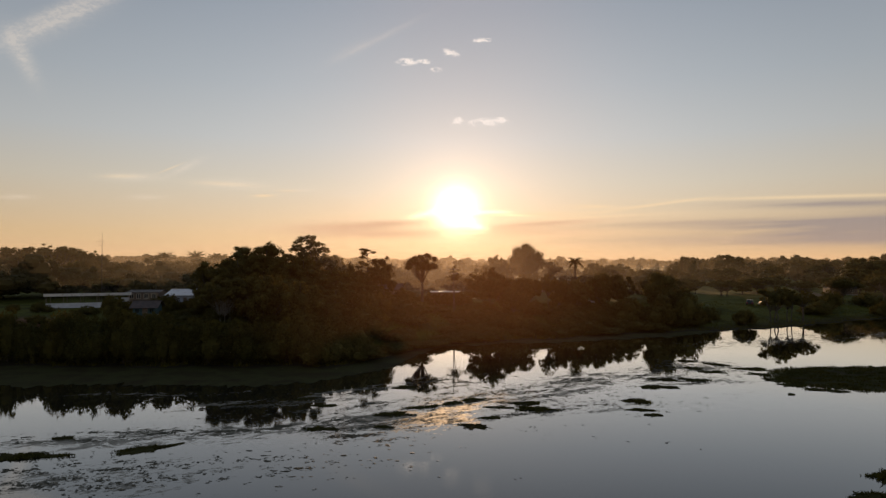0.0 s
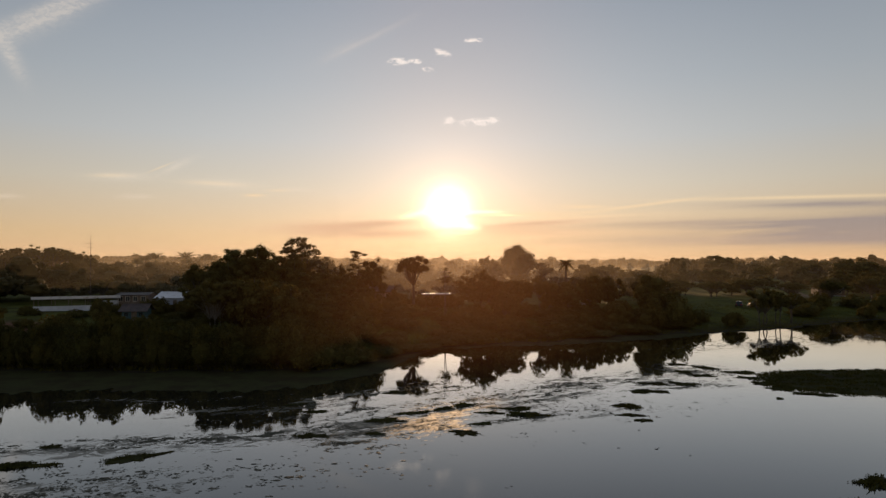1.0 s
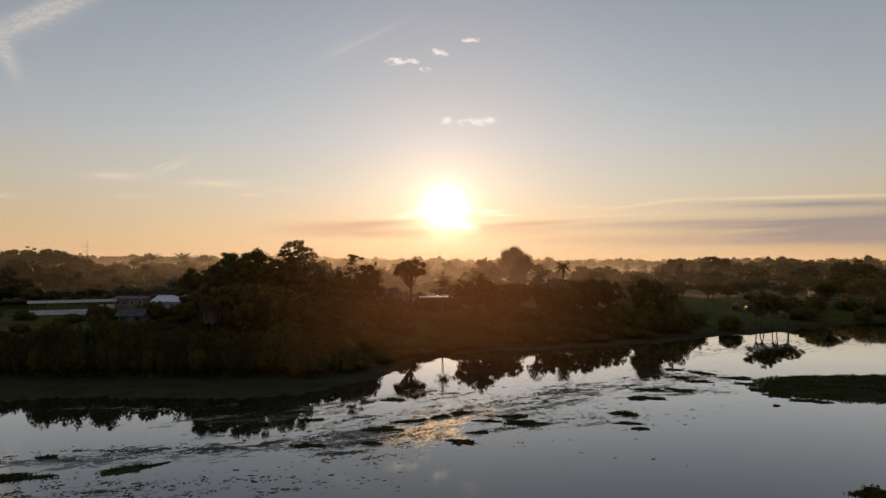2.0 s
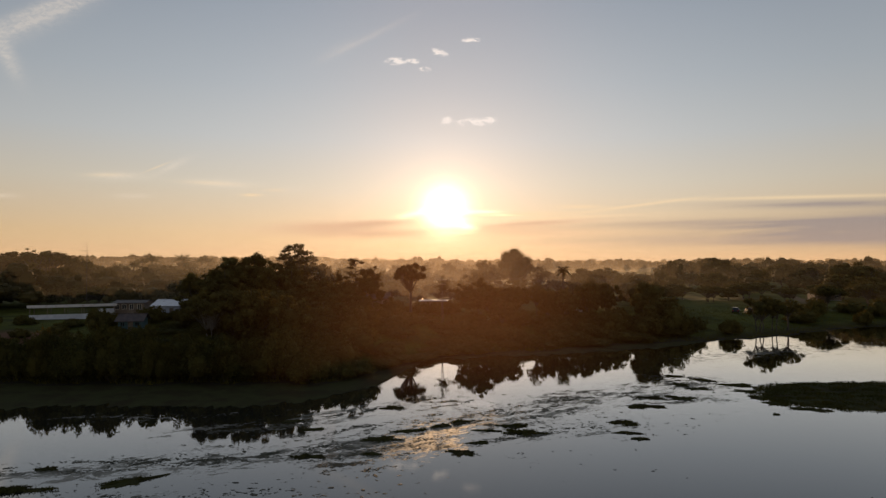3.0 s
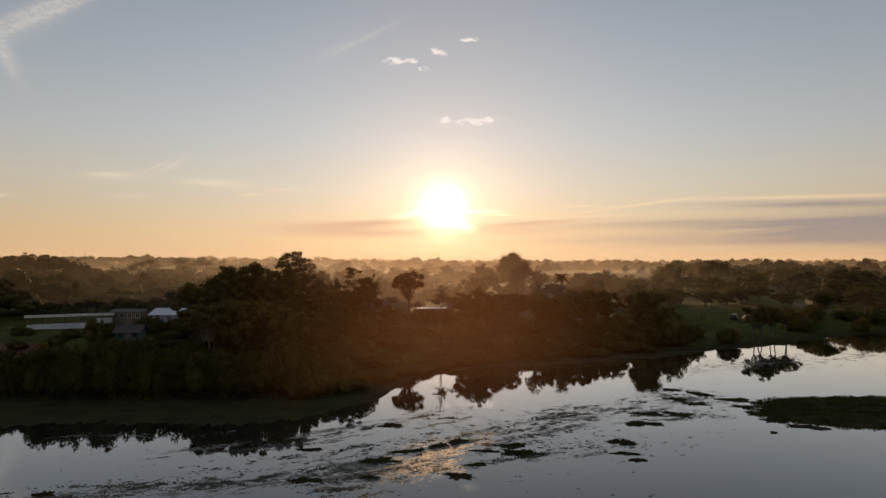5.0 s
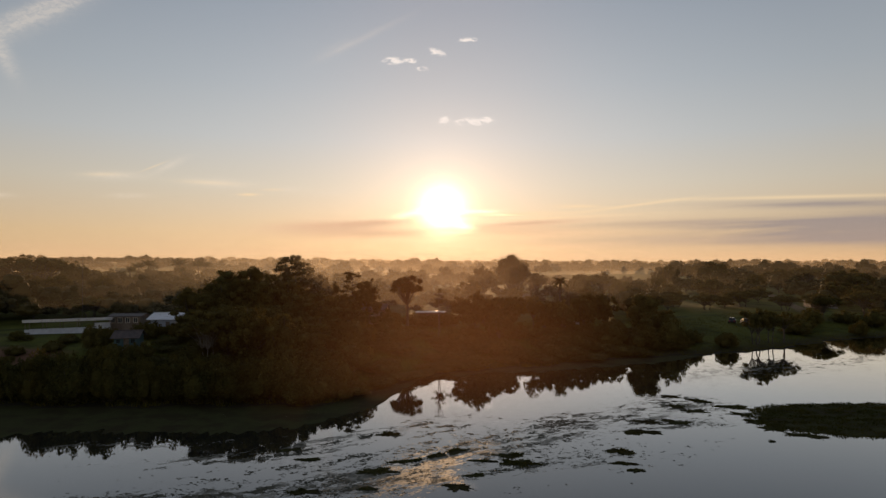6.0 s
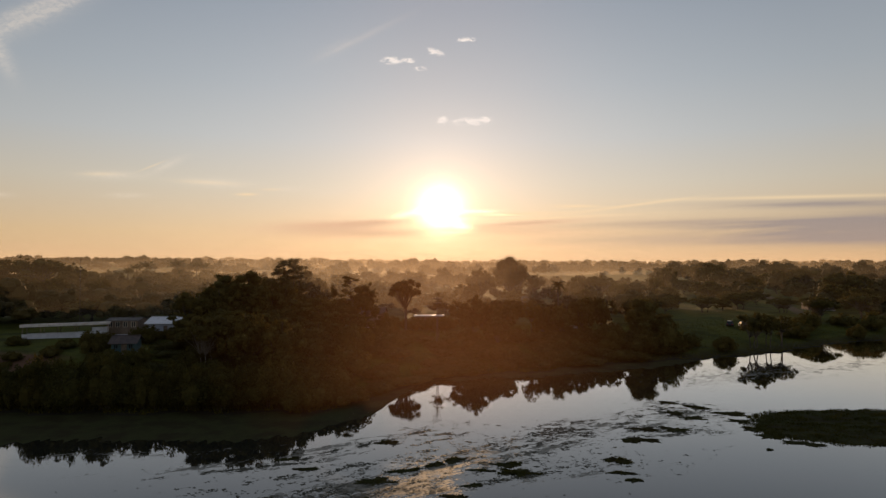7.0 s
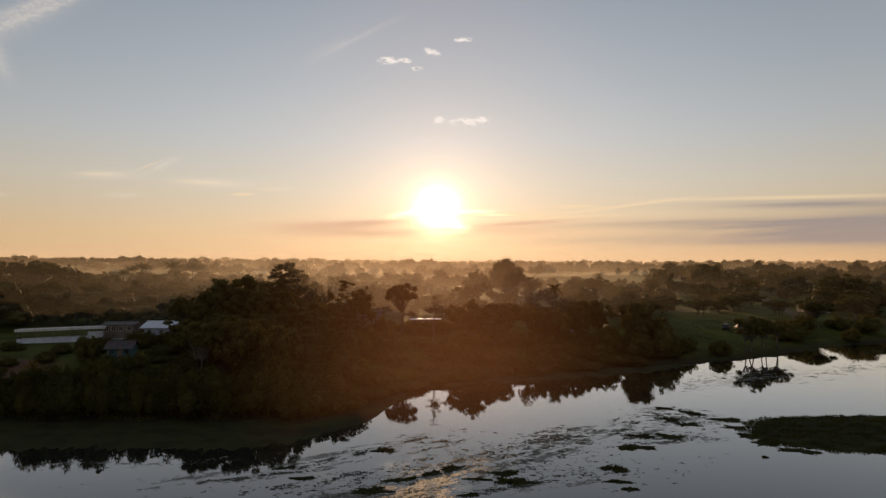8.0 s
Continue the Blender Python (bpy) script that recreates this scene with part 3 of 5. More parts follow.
def build_weed_fringe():
    """The mat of duckweed along the bank, with a frayed edge."""
    rng = np.random.default_rng(4)
    xs = np.arange(-110, 60.1, 0.4)
    rows = 7
    inner = shore(xs) + 1.5
    ragged = np.array([noise.noise(Vector((x * 0.23, 1.0, 0))) * 2.6 + noise.noise(Vector((x * 0.9, 4.0, 0))) * 1.8 + noise.noise(Vector((x * 2.7, 8.0, 0))) * 1.4 for x in xs])
    outer = np.interp(xs, WEED_X, WEED_Y) + ragged + rng.normal(0, 0.25, len(xs))
    outer = np.minimum(outer, inner - 0.4)
    verts = []
    for k in range(rows):
        y = outer + (inner - outer) * k / (rows - 1)
        verts.append(np.stack([xs, y, np.full(len(xs), 0.012 + 0.01 * (k > 0)) + rng.uniform(0, 0.012, len(xs))], axis=1))
    w = len(xs)
    i = (np.arange(rows - 1)[:, None] * w + np.arange(w - 1)[None, :]).ravel()
    tagged(new("duckweed", mesh("duckweed", np.concatenate(verts), np.stack([i, i + 1, i + w + 1, i + w], axis=1), SCUM)), "dull green floating duckweed along the bank", "duckweed", kind="stuff")


build_weed_fringe()


# ---- trees ----
def crown_clumps(rng, H, r, low, style):
    """Centres and radii of the leaf clumps of a crown between height low and H."""
    mid, half = (H + low) / 2, (H - low) / 2
    out = []
    if style in ("round", "umbrella"):
        floor_ = -0.75 if style == "round" else -0.15
        a, b, c_ = rng.uniform(0, 6.28, 3)
        out.append((0, 0, mid + (0.1 if style == "umbrella" else 0) * half, r * 0.62, r * 0.62, half * (0.66 if style == "round" else 0.50)))
        for i in range(64):
            w, s = rng.uniform(0, 2 * math.pi), rng.uniform(floor_, 1.0)
            c = math.sqrt(max(1 - s * s, 0.05))
            # boughs reach out further on some sides than on others
            bough = 0.80 + 0.13 * math.sin(2 * w + a + 2 * s) + 0.10 * math.sin(3 * w + b - 3 * s) + 0.07 * math.sin(5 * w + c_)
            k = rng.uniform(0.15, 0.28) if i < 34 else rng.uniform(0.07, 0.15)
            reach = 1.0 if i < 34 else rng.uniform(1.0, 1.16)
            out.append((math.cos(w) * c * r * bough * reach, math.sin(w) * c * r * bough * reach, mid + s * half * rng.uniform(0.66, 0.90) * (bough + 0.14) * min(reach, 1.08), r * k, r * k, half * k * (0.9 if style == "round" else 1.0)))
    elif style == "tier":
        out.append((0, 0, low + half * 0.35, r * 0.42, r * 0.42, half * 0.42))
        for i in range(9):
            z = low + (H - low) * (i + 0.6) / 9
            wide = r * (1.05 - 0.72 * (i / 8) ** 1.2)
            for _ in range(6 if i < 6 else 4):
                w, d = rng.uniform(0, 2 * math.pi), rng.uniform(0.25, 1.0)
                k = rng.uniform(0.13, 0.25)
                out.append((math.cos(w) * d * wide, math.sin(w) * d * wide, z + rng.normal(0, 0.42), r * k, r * k, (0.16 + 0.008 * H) * rng.uniform(0.7, 1.9)))
    elif style == "open":
        out.append((0, 0, low + half * 0.65, r * 0.60, r * 0.60, half * 0.60))
        for _ in range(150):
            w, d = rng.uniform(0, 2 * math.pi), math.sqrt(rng.uniform(0.02, 1))
            k = rng.uniform(0.06, 0.14)
            z = low + (H - low) * rng.uniform(0.25, 0.97) ** 0.7 * (1 - 0.45 * d * d)
            out.append((math.cos(w) * d * r, math.sin(w) * d * r, z, r * k, r * k, r * k * 0.6))
    elif style == "airy":
        a, b = rng.uniform(0, 6.28, 2)
        out.append((0, 0, low + (H - low) * 0.30, r * 0.62, r * 0.62, (H - low) * 0.36))
        for i in range(230):
            w, d = rng.uniform(0, 2 * math.pi), math.sqrt(rng.uniform(0.0, 1))
            k = rng.uniform(0.07, 0.14)
            dome = H - (H - low) * (0.62 * d * d + 0.10 * math.sin(2 * w + a) * d + 0.07 * math.sin(5 * w + b) * d)
            z = dome - (H - low) * 0.62 * rng.uniform(0, 1) ** 1.5
            out.append((math.cos(w) * d * r, math.sin(w) * d * r, z, r * k, r * k, r * k * 0.62))
    elif style == "dense":
        out.append((0, 0, mid, r * 0.72, r * 0.72, half * 0.78))
        a, b = rng.uniform(0, 6.28, 2)
        for _ in range(22):
            w, s = rng.uniform(0, 2 * math.pi), rng.uniform(-0.6, 1.0)
            c = math.sqrt(max(1 - s * s, 0.05))
            k = rng.uniform(0.16, 0.36)
            out.append((math.cos(w) * c * r * 0.68, math.sin(w) * c * r * 0.68, mid + s * half * (0.62 + 0.10 * math.sin(w + a)), r * k, r * k, half * k))
    return out


def tree(seed, H, r, low, style, count, leaf=0.42, mat=LEAF, bark=BARK, stems=1, girth=None, name="tree"):
    """A tree at the origin: stem with limbs, and a crown of many leaves."""
    rng = np.random.default_rng(seed)
    ob = new(name)
    clumps = crown_clumps(rng, H, r, low, style)
    girth = girth or 0.018 * H + 0.04
    lines = []
    for s in range(stems):
        w = 2 * math.pi * s / stems + rng.uniform(0, 1)
        lean = 0.13 * r * (stems > 1)
        foot = Vector((math.cos(w) * lean * 1.5, math.sin(w) * lean * 1.5, -0.4))
        fork = Vector((math.cos(w) * lean * 2, math.sin(w) * lean * 2, low * 0.92 + 0.1))
        bend = foot.lerp(fork, 0.5) + Vector((rng.uniform(-1, 1), rng.uniform(-1, 1), 0)) * 0.03 * H
        lines.append([(foot, girth * 1.35), (foot.lerp(bend, 0.25), girth), (bend, girth * 0.85), (fork, girth * 0.7)])
        tips = [clumps[i] for i in rng.permutation(len(clumps))[: 9 if style == "round" else 22]]
        for tip in tips:
            end = Vector(tip[:3])
            begin = fork if style != "tier" else Vector((0, 0, max(min(end.z - 0.3, H * 0.9), low)))
            elbow = begin.lerp(end, 0.5) + Vector((rng.uniform(-1, 1), rng.uniform(-1, 1), 0.4)) * 0.08 * r
            lines.append([(begin, girth * 0.5), (elbow, girth * 0.34), (end, girth * 0.12)])
        if style in ("tier", "round"):
            lines.append([(fork, girth * 0.7), (Vector((0, 0, (low + H) / 2)), girth * 0.45), (Vector((0, 0, H * 0.93)), girth * 0.1)])
    verts, faces = tubes(lines)
    attach("trunk", mesh("trunk", verts, faces, bark, True), ob)
    v, f = leaves(rng, clumps, count, leaf, 0.5 if style in ("open", "airy") else 0.32, 0.25 if style in ("umbrella", "tier", "airy") else 0.0)
    solid = clumps[:1] + [c for c in clumps[1:35] if c[3] > 0.2 * r] if style in ("round", "umbrella", "dense") else clumps[:1] if style in ("open", "tier", "airy") else []
    attach("crown", foliage_mesh("crown", v, solid, mat, 0.70), ob)
    return ob


def bush(seed, H, r, count, leaf=0.34, mat=LEAF):
    """A rounded shrub: several leafy mounds of different height over short stems."""
    rng = np.random.default_rng(seed)
    ob = new("bush")
    clumps = []
    for i in range(5):
        w = 2 * math.pi * i / 5 + rng.uniform(-0.5, 0.5)
        d, k = (0.0, 0.52) if i == 0 else (rng.uniform(0.35, 0.60), rng.uniform(0.34, 0.48))
        cx, cy, high = math.cos(w) * d * r, math.sin(w) * d * r, H * (0.96 if i == 0 else rng.uniform(0.55, 0.88))
        clumps.append((cx, cy, high * 0.48, r * k, r * k, high * 0.46))
        for _ in range(11):
            u, t = rng.uniform(0, 2 * math.pi), rng.uniform(-0.5, 1.0)
            c, q = math.sqrt(1 - t * t), rng.uniform(0.09, 0.20)
            clumps.append((cx + math.cos(u) * c * r * k, cy + math.sin(u) * c * r * k, high * (0.50 + 0.44 * t), r * q, r * q, H * q * 0.7))
    lines = []
    for i in range(0, 55, 7):
        end = Vector(clumps[i][:3])
        lines.append([(Vector((end.x * 0.2, end.y * 0.2, -0.3)), 0.07), (Vector((end.x * 0.6, end.y * 0.6, end.z * 0.5)), 0.05), (end, 0.02)])
    verts, faces = tubes(lines, 5)
    attach("trunk", mesh("trunk", verts, faces, BARK, True), ob)
    v, f = leaves(rng, clumps, count, leaf, 0.25)
    attach("foliage", foliage_mesh("foliage", v, clumps[::12], mat, 0.76), ob)
    return ob


def frond(length, droop, lift, steps=22):
    """A palm leaf along +x: a curved rib with leaflets on both sides."""
    verts, faces = [], []
    line = []
    for i in range(steps + 1):
        s = i / steps
        line.append(Vector((length * s * math.cos(lift * (1 - 0.3 * s)), 0, length * (math.sin(lift) * s - droop * s * s))))
    for i in range(1, steps + 1):
        p, q = line[i - 1], line[i]
        reach = length * 0.20 * math.sin(math.pi * (0.10 + 0.86 * i / steps)) + 0.05
        for side in (-1, 1):
            k = len(verts)
            verts += [tuple(p), tuple(p.lerp(q, 0.7)), tuple(q + Vector((reach * 0.35, side * reach, -reach * 0.45)))]
            faces.append((k, k + 1, k + 2))
            k = len(verts)
            h = p.lerp(q, 0.5)
            verts += [tuple(h), tuple(q), tuple(q + Vector((reach * 0.5, side * reach * 0.9, -reach * 0.75)))]
            faces.append((k, k + 1, k + 2))
    rib, rib_faces = tubes([[(p, 0.05 * (1.05 - i / steps)) for i, p in enumerate(line)]], 4)
    k = len(verts)
    return verts + rib, faces + [tuple(x + k for x in fc) for fc in rib_faces]


def palm(seed, H, length, upright):
    """A feather palm: a slim ringed stem and a head of fronds."""
    rng = np.random.default_rng(seed)
    ob = new("palm")
    bend = rng.uniform(-0.4, 0.4)
    line = [(Vector((bend * (i / 6) ** 2, 0, -0.3 + (H + 0.3) * i / 6)), 0.26 - 0.014 * i) for i in range(7)]
    verts, faces = tubes(line and [line], 8)
    attach("trunk", mesh("trunk", verts, faces, BARK, True), ob)
    kinds = []
    for lift, droop in ((1.2, 0.25), (0.8, 0.45), (0.35, 0.6)) if upright else ((1.1, 0.45), (0.6, 0.75), (0.1, 0.75)):
        v, f = frond(length, droop, lift, 11 if upright else 18)
        kinds.append(mesh("frond", v, f, PALM_LEAF))
    total = 21
    for i in range(total):
        fr = attach("frond", kinds[i % 3], ob)
        fr.matrix_basis = Matrix.Translation((bend, 0, H - 0.05)) @ pose(0, 0, 0, rng.uniform(-12, 12), rng.uniform(-6, 6), i * 360 / total * 5 % 360 + rng.uniform(-10, 10))
    return ob


def stand(ob, x, y, turn=0.0, size=1.0, high=None, copy=True):
    """Sets a thing, or a copy of it, on the ground at x, y."""
    m = pose(x, y, float(land(x, y)), 0, 0, turn)
    made = copy_thing(ob, m) if copy else ob
    if not copy:
        made.matrix_basis = m
    made.scale = (size, size, high or size)
    return made


# darker copy of the leaves: the left bank's shade is put into their colour
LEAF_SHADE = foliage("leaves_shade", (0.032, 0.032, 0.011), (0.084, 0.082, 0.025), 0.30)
ROUND = [tree(10 + i, 10.0, 5.0, 1.2, "round", 5600) for i in range(4)]
WIDE = [tree(20 + i, 9.0, 5.6, 2.4, "umbrella", 4600, stems=3) for i in range(2)]
OPEN = [tree(30 + i, 12.0, 6.0, 5.0, "open", 3600, 0.40) for i in range(2)]
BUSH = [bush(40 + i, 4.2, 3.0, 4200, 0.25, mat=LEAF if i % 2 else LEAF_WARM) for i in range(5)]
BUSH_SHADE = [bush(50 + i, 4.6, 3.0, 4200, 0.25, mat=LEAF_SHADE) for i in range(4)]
for ob in ROUND + WIDE + OPEN:
    tagged(ob, "broad leafy tree, dark against the low sun", "tree")
for ob in BUSH + BUSH_SHADE:
    tagged(ob, "dense dark green shrub on the river bank", "bush", "shrubs on the bank")


def plant(kinds, i, x, y, top, wide, label="", group=""):
    """A tree or bush of a stock kind, as high as 'top' above the river and 'wide' metres across."""
    src = kinds[i % len(kinds)]
    crown = next(c for c in src.children if not c.name.startswith("trunk")).data
    co = np.empty(len(crown.vertices) * 3, dtype=np.float32)
    crown.vertices.foreach_get("co", co)
    co = co.reshape(-1, 3)
    full, spread = float(np.percentile(co[:, 2], 99.5)), float(np.percentile(np.abs(co[:, :2]), 98)) * 2
    g = float(land(x, y))
    k = wide / spread
    made = copy_thing(src, pose(x, y, g, 0, 0, (i * 77 + x * 13) % 360))
    made.scale = (k, k, max(top - g, 0.5) / full)
    if label:
        tagged(made, label, group=group)
    return made


# trees with a shape of their own
big = [
    (tree(61, 13.6, 5.2, 3.6, "round", 9000, 0.32, girth=0.42), -36.4, 128, 0, "large spreading tree with a dense dark crown"),
    (tree(72, 12.9, 4.8, 3.6, "round", 8000, 0.32, girth=0.36), -41.2, 127, 70, "wide-topped tree beside a larger one"),
    (tree(62, 15.9, 7.2, 6.0, "airy", 23000, 0.32, girth=0.36), -32.4, 150, 40, "tall tree with an open feathery top"),
    (tree(63, 9.6, 4.2, 3.8, "umbrella", 4500, 0.34, stems=2, girth=0.16), -44.6, 121, 10, "broad low tree leaning from a bigger one"),
    (tree(74, 9.4, 3.8, 3.6, "umbrella", 5800, 0.30, bark=BARK_PALE, stems=3, girth=0.07), -33.2, 95, 30, "tree on several slim pale stems"),
    (tree(64, 12.6, 4.0, 3.4, "tier", 5200, 0.28, girth=0.22), -15.6, 128, 0, "slender tree with tiers of flat branches"),
    (tree(69, 11.0, 3.3, 2.6, "round", 5600, 0.30, girth=0.22), -13.4, 138, 0, "rounded tree leaning against a slender one"),
    (tree(65, 12.2, 3.2, 5.8, "umbrella", 7000, 0.26, girth=0.36), -4.6, 138, 0, "umbrella-shaped tree on a bare trunk"),
    (tree(70, 8.6, 2.3, 6.4, "tier", 700, 0.26, girth=0.09), 2.6, 133, 0, "thin sparse tree with a few flat branches"),
    (tree(67, 8.4, 3.2, 2.5, "round", 5200, 0.26, stems=3, girth=0.15), 72.2, 135.5, 0, "waterside tree with several bare stems"),
    (tree(71, 7.3, 2.8, 2.8, "round", 4600, 0.26, stems=2, girth=0.14), 76.0, 136.5, 70, "waterside tree with a rounded crown"),
    (tree(68, 7.2, 3.4, 3.4, "open", 5200, 0.26, stems=2, girth=0.15), 80.0, 138.5, 50, "waterside tree with a broad flat crown"),
    (tree(73, 11.3, 4.6, 1.6, "dense", 9000, 0.27, girth=0.30), 48.2, 137, 20, "round dense tree near the water"),
    (tree(76, 20.0, 9.4, 1.5, "dense", 12000, 0.46, girth=0.55), 38.1, 274, 0, "very tall round-crowned tree standing in mist"),
]
for ob, x, y, turn, label in big:
    stand(ob, x, y, turn, copy=False)
    tagged(ob, label, "tree")

# trees behind the bank: x, y, height of the top above the river, width, kind
STANDS = [
    (ROUND, -43.0, 118, 10.6, 8.5), (ROUND, -36.5, 116, 10.4, 9.5), (ROUND, -30.0, 115, 10.4, 9.5), (ROUND, -40.0, 111, 8.4, 8.5), (ROUND, -33.0, 108, 8.2, 8.5), (ROUND, -25.0, 112, 9.2, 8.5), (ROUND, -19.0, 110, 8.6, 8.0),
    (ROUND, -14.5, 115, 7.6, 6.0), (ROUND, -16.5, 105, 6.8, 6.0), (ROUND, -36.0, 128, 14.0, 10.0), (ROUND, -45.5, 126, 12.0, 8.0), (ROUND, -29.0, 129, 14.2, 8.0), (ROUND, -22.0, 130, 12.2, 8.5), (ROUND, -18.0, 126, 11.4, 7.0),
    (ROUND, 42.5, 149, 10.4, 5.5), (ROUND, 35.5, 140, 10.2, 5.0), (ROUND, 29.0, 135, 9.9, 6.4), (ROUND, 53.0, 139, 7.6, 6.0), (ROUND, 47.0, 133, 7.4, 6.0), (ROUND, 14.5, 127, 8.2, 6.0), (OPEN, 22.9, 135, 11.0, 4.2), (ROUND, 25.6, 136, 9.4, 4.6),
    (ROUND, -25.0, 152, 14.3, 6.5), (ROUND, -33.0, 126, 14.5, 10.0), (ROUND, -42.0, 124, 12.8, 9.0), (ROUND, -27.0, 124, 12.0, 9.0), (ROUND, -21.0, 122, 10.6, 8.5),
    (ROUND, -13.5, 122, 9.0, 6.0), (ROUND, 9.6, 130, 12.0, 9.0), (ROUND, 13.4, 132, 10.0, 5.5), (ROUND, 17.0, 136, 10.0, 6.0),
    (ROUND, 38.5, 152, 10.6, 7.0), (ROUND, 23.5, 267, 16.2, 12.5), (ROUND, 60.0, 248, 13.0, 9.0),
    (WIDE, 112.0, 175, 9.4, 9.0), (WIDE, 163.0, 237, 15.4, 16.0), 
    (WIDE, 113.0, 222, 8.0, 12.0), (ROUND, 203.0, 445, 18.6, 22.0), (ROUND, 222.0, 455, 15.0, 17.0), (ROUND, 188.0, 330, 14.6, 17.0), (WIDE, 205.0, 338, 15.2, 20.0),
    (ROUND, -186.0, 272, 20.0, 20.0), (WIDE, -170.0, 276, 20.8, 22.0), (ROUND, -203.0, 268, 19.0, 20.0), (ROUND, -158.0, 280, 18.2, 13.0), (ROUND, -225.0, 275, 20.0, 22.0),
    (ROUND, -97.0, 155, 10.3, 12.0), (ROUND, -108.0, 152, 10.0, 12.0), (WIDE, -86.0, 160, 9.6, 10.0), (ROUND, -120.0, 157, 11.0, 12.0), (ROUND, -77.0, 165, 9.2, 9.0),
    (ROUND, 126.0, 321, 16.2, 9.0), (ROUND, 70.0, 200, 8.4, 8.0), (WIDE, 84.0, 300, 12.6, 14.0), (ROUND, 120.0, 262, 11.0, 13.0), (ROUND, 60.0, 172, 8.8, 7.0),
    (WIDE, 133.0, 186, 9.8, 10.0), (ROUND, 142.0, 200, 10.8, 10.0), (ROUND, 6.0, 195, 9.8, 9.0), (ROUND, -12.0, 190, 9.2, 9.0), (ROUND, -35.0, 175, 11.4, 10.0),
    (ROUND, -27.4, 95, 11.4, 7.0), (ROUND, -21.6, 94, 10.4, 6.4), (ROUND, -31.0, 98, 10.6, 6.0),
    (ROUND, 80.0, 206, 7.6, 8.0), (WIDE, 90.0, 224, 7.4, 9.0), (ROUND, 104.0, 216, 6.6, 7.0), (WIDE, 121.0, 208, 7.2, 9.0), (ROUND, 70.0, 216, 9.0, 8.0), (ROUND, 98.0, 252, 9.4, 9.0), (ROUND, 84.0, 264, 10.0, 9.0), (OPEN, 108.0, 290, 12.0, 7.0), (ROUND, 132.0, 246, 8.6, 9.0), (OPEN, 76.0, 246, 11.0, 6.0),
    (ROUND, 23.5, 166, 9.0, 7.0), (ROUND, 19.5, 172, 8.6, 7.0), (ROUND, 148.0, 285, 9.5, 10.0), (WIDE, 94.0, 208, 7.7, 9.5), (WIDE, 115.0, 234, 8.2, 7.5), (ROUND, 152.0, 226, 11.0, 13.0), (OPEN, 160.0, 300, 12.5, 8.0), (ROUND, 215.0, 505, 15.5, 11.0), (ROUND, 196.0, 246, 13.0, 14.0), (ROUND, 138.0, 330, 9.5, 12.0), (WIDE, 176.0, 262, 11.0, 12.0),
    (ROUND, -6.0, 330, 14.0, 15.0), (ROUND, -40.0, 300, 13.2, 14.0), (OPEN, 46.0, 262, 13.8, 8.0), (OPEN, -60.0, 310, 15.0, 9.0), (ROUND, 28.0, 205, 9.8, 8.0),
]
for i, (kinds, x, y, top, wide) in enumerate(STANDS):
    plant(kinds, i, x, y, top, wide)

# belt of trees behind the houses
rng = np.random.default_rng(71)
for i in range(26):
    x = -165 + i * 6.1 + rng.uniform(-2, 2)
    y = rng.uniform(205, 300)
    plant(ROUND + OPEN, i, x * y / 260, y, rng.uniform(11.0, 14.6), rng.uniform(7, 12))

for i in range(13):
    y = rng.uniform(335, 362)
    plant(ROUND + OPEN, i, -212 + i * 9.5 + rng.uniform(-3, 3), y, rng.uniform(12.0, 15.6), rng.uniform(10, 15))

# shrubs that cover the bank, lower towards the yard and the landing
rng = np.random.default_rng(72)
SLOPE_X, SLOPE = (-95, -57, -53, -37, -33, -24, -20, -10, -7, 3, 6, 14, 18, 42, 48, 58), (0.115, 0.112, 0.090, 0.086, 0.060, 0.045, 0.040, 0.040, 0.062, 0.060, 0.030, 0.034, 0.042, 0.042, 0.060, 0.075)
FRONT_X, FRONT = (-80, -60, -58.5, -57.5, -53.8, -52.5, -42, -41, -36, -34, -19, -17, -14, -8), (6.5, 7.2, 7.2, 5.5, 5.5, 7.3, 7.4, 5.6, 5.6, 5.8, 6.2, 5.4, 3.2, 1.4)
for i in range(250):
    x = rng.uniform(-95, 52)
    back = rng.uniform(0.0, 1.0) ** 1.2
    y = float(shore(x)) + 1.8 + back * (13 if x < -45 else 36 if x < 0 else 24)
    top = 13.5 - float(np.interp(x, SLOPE_X, SLOPE)) * y * rng.uniform(1.0, 1.25)
    g = float(land(x, y))
    if top < g + 0.9:
        if x < -57 and back > 0.4:
            continue
        top = g + rng.uniform(0.8, 1.4)
    inland = y - float(shore(x))
    if -58.5 < x < -53 or -41.5 < x < -30.5 or -19 < x < -6.5:
        top = max(min(top, 0.2 * (y - 66) + 0.3 if x < -11 else 0.16 * (y - 82) + 0.6), g + 0.7)
    if -11 < x <= -2.6:
        top = min(top, g + rng.uniform(0.7, 1.3) + 0.05 * inland)
    elif -2.6 < x < 4.4:
        top = min(top, g + rng.uniform(0.6, 1.0) + 0.03 * inland)
    elif x > 4.4:
        top = min(top, g + rng.uniform(0.9, 2.0) + 0.05 * inland)
    top = min(top, g + rng.uniform(3.5, 6.5))
    # shrubs left of x = -22 get the leaves with shade in their colour
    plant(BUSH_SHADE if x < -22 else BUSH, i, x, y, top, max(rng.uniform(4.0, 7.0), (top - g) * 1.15))
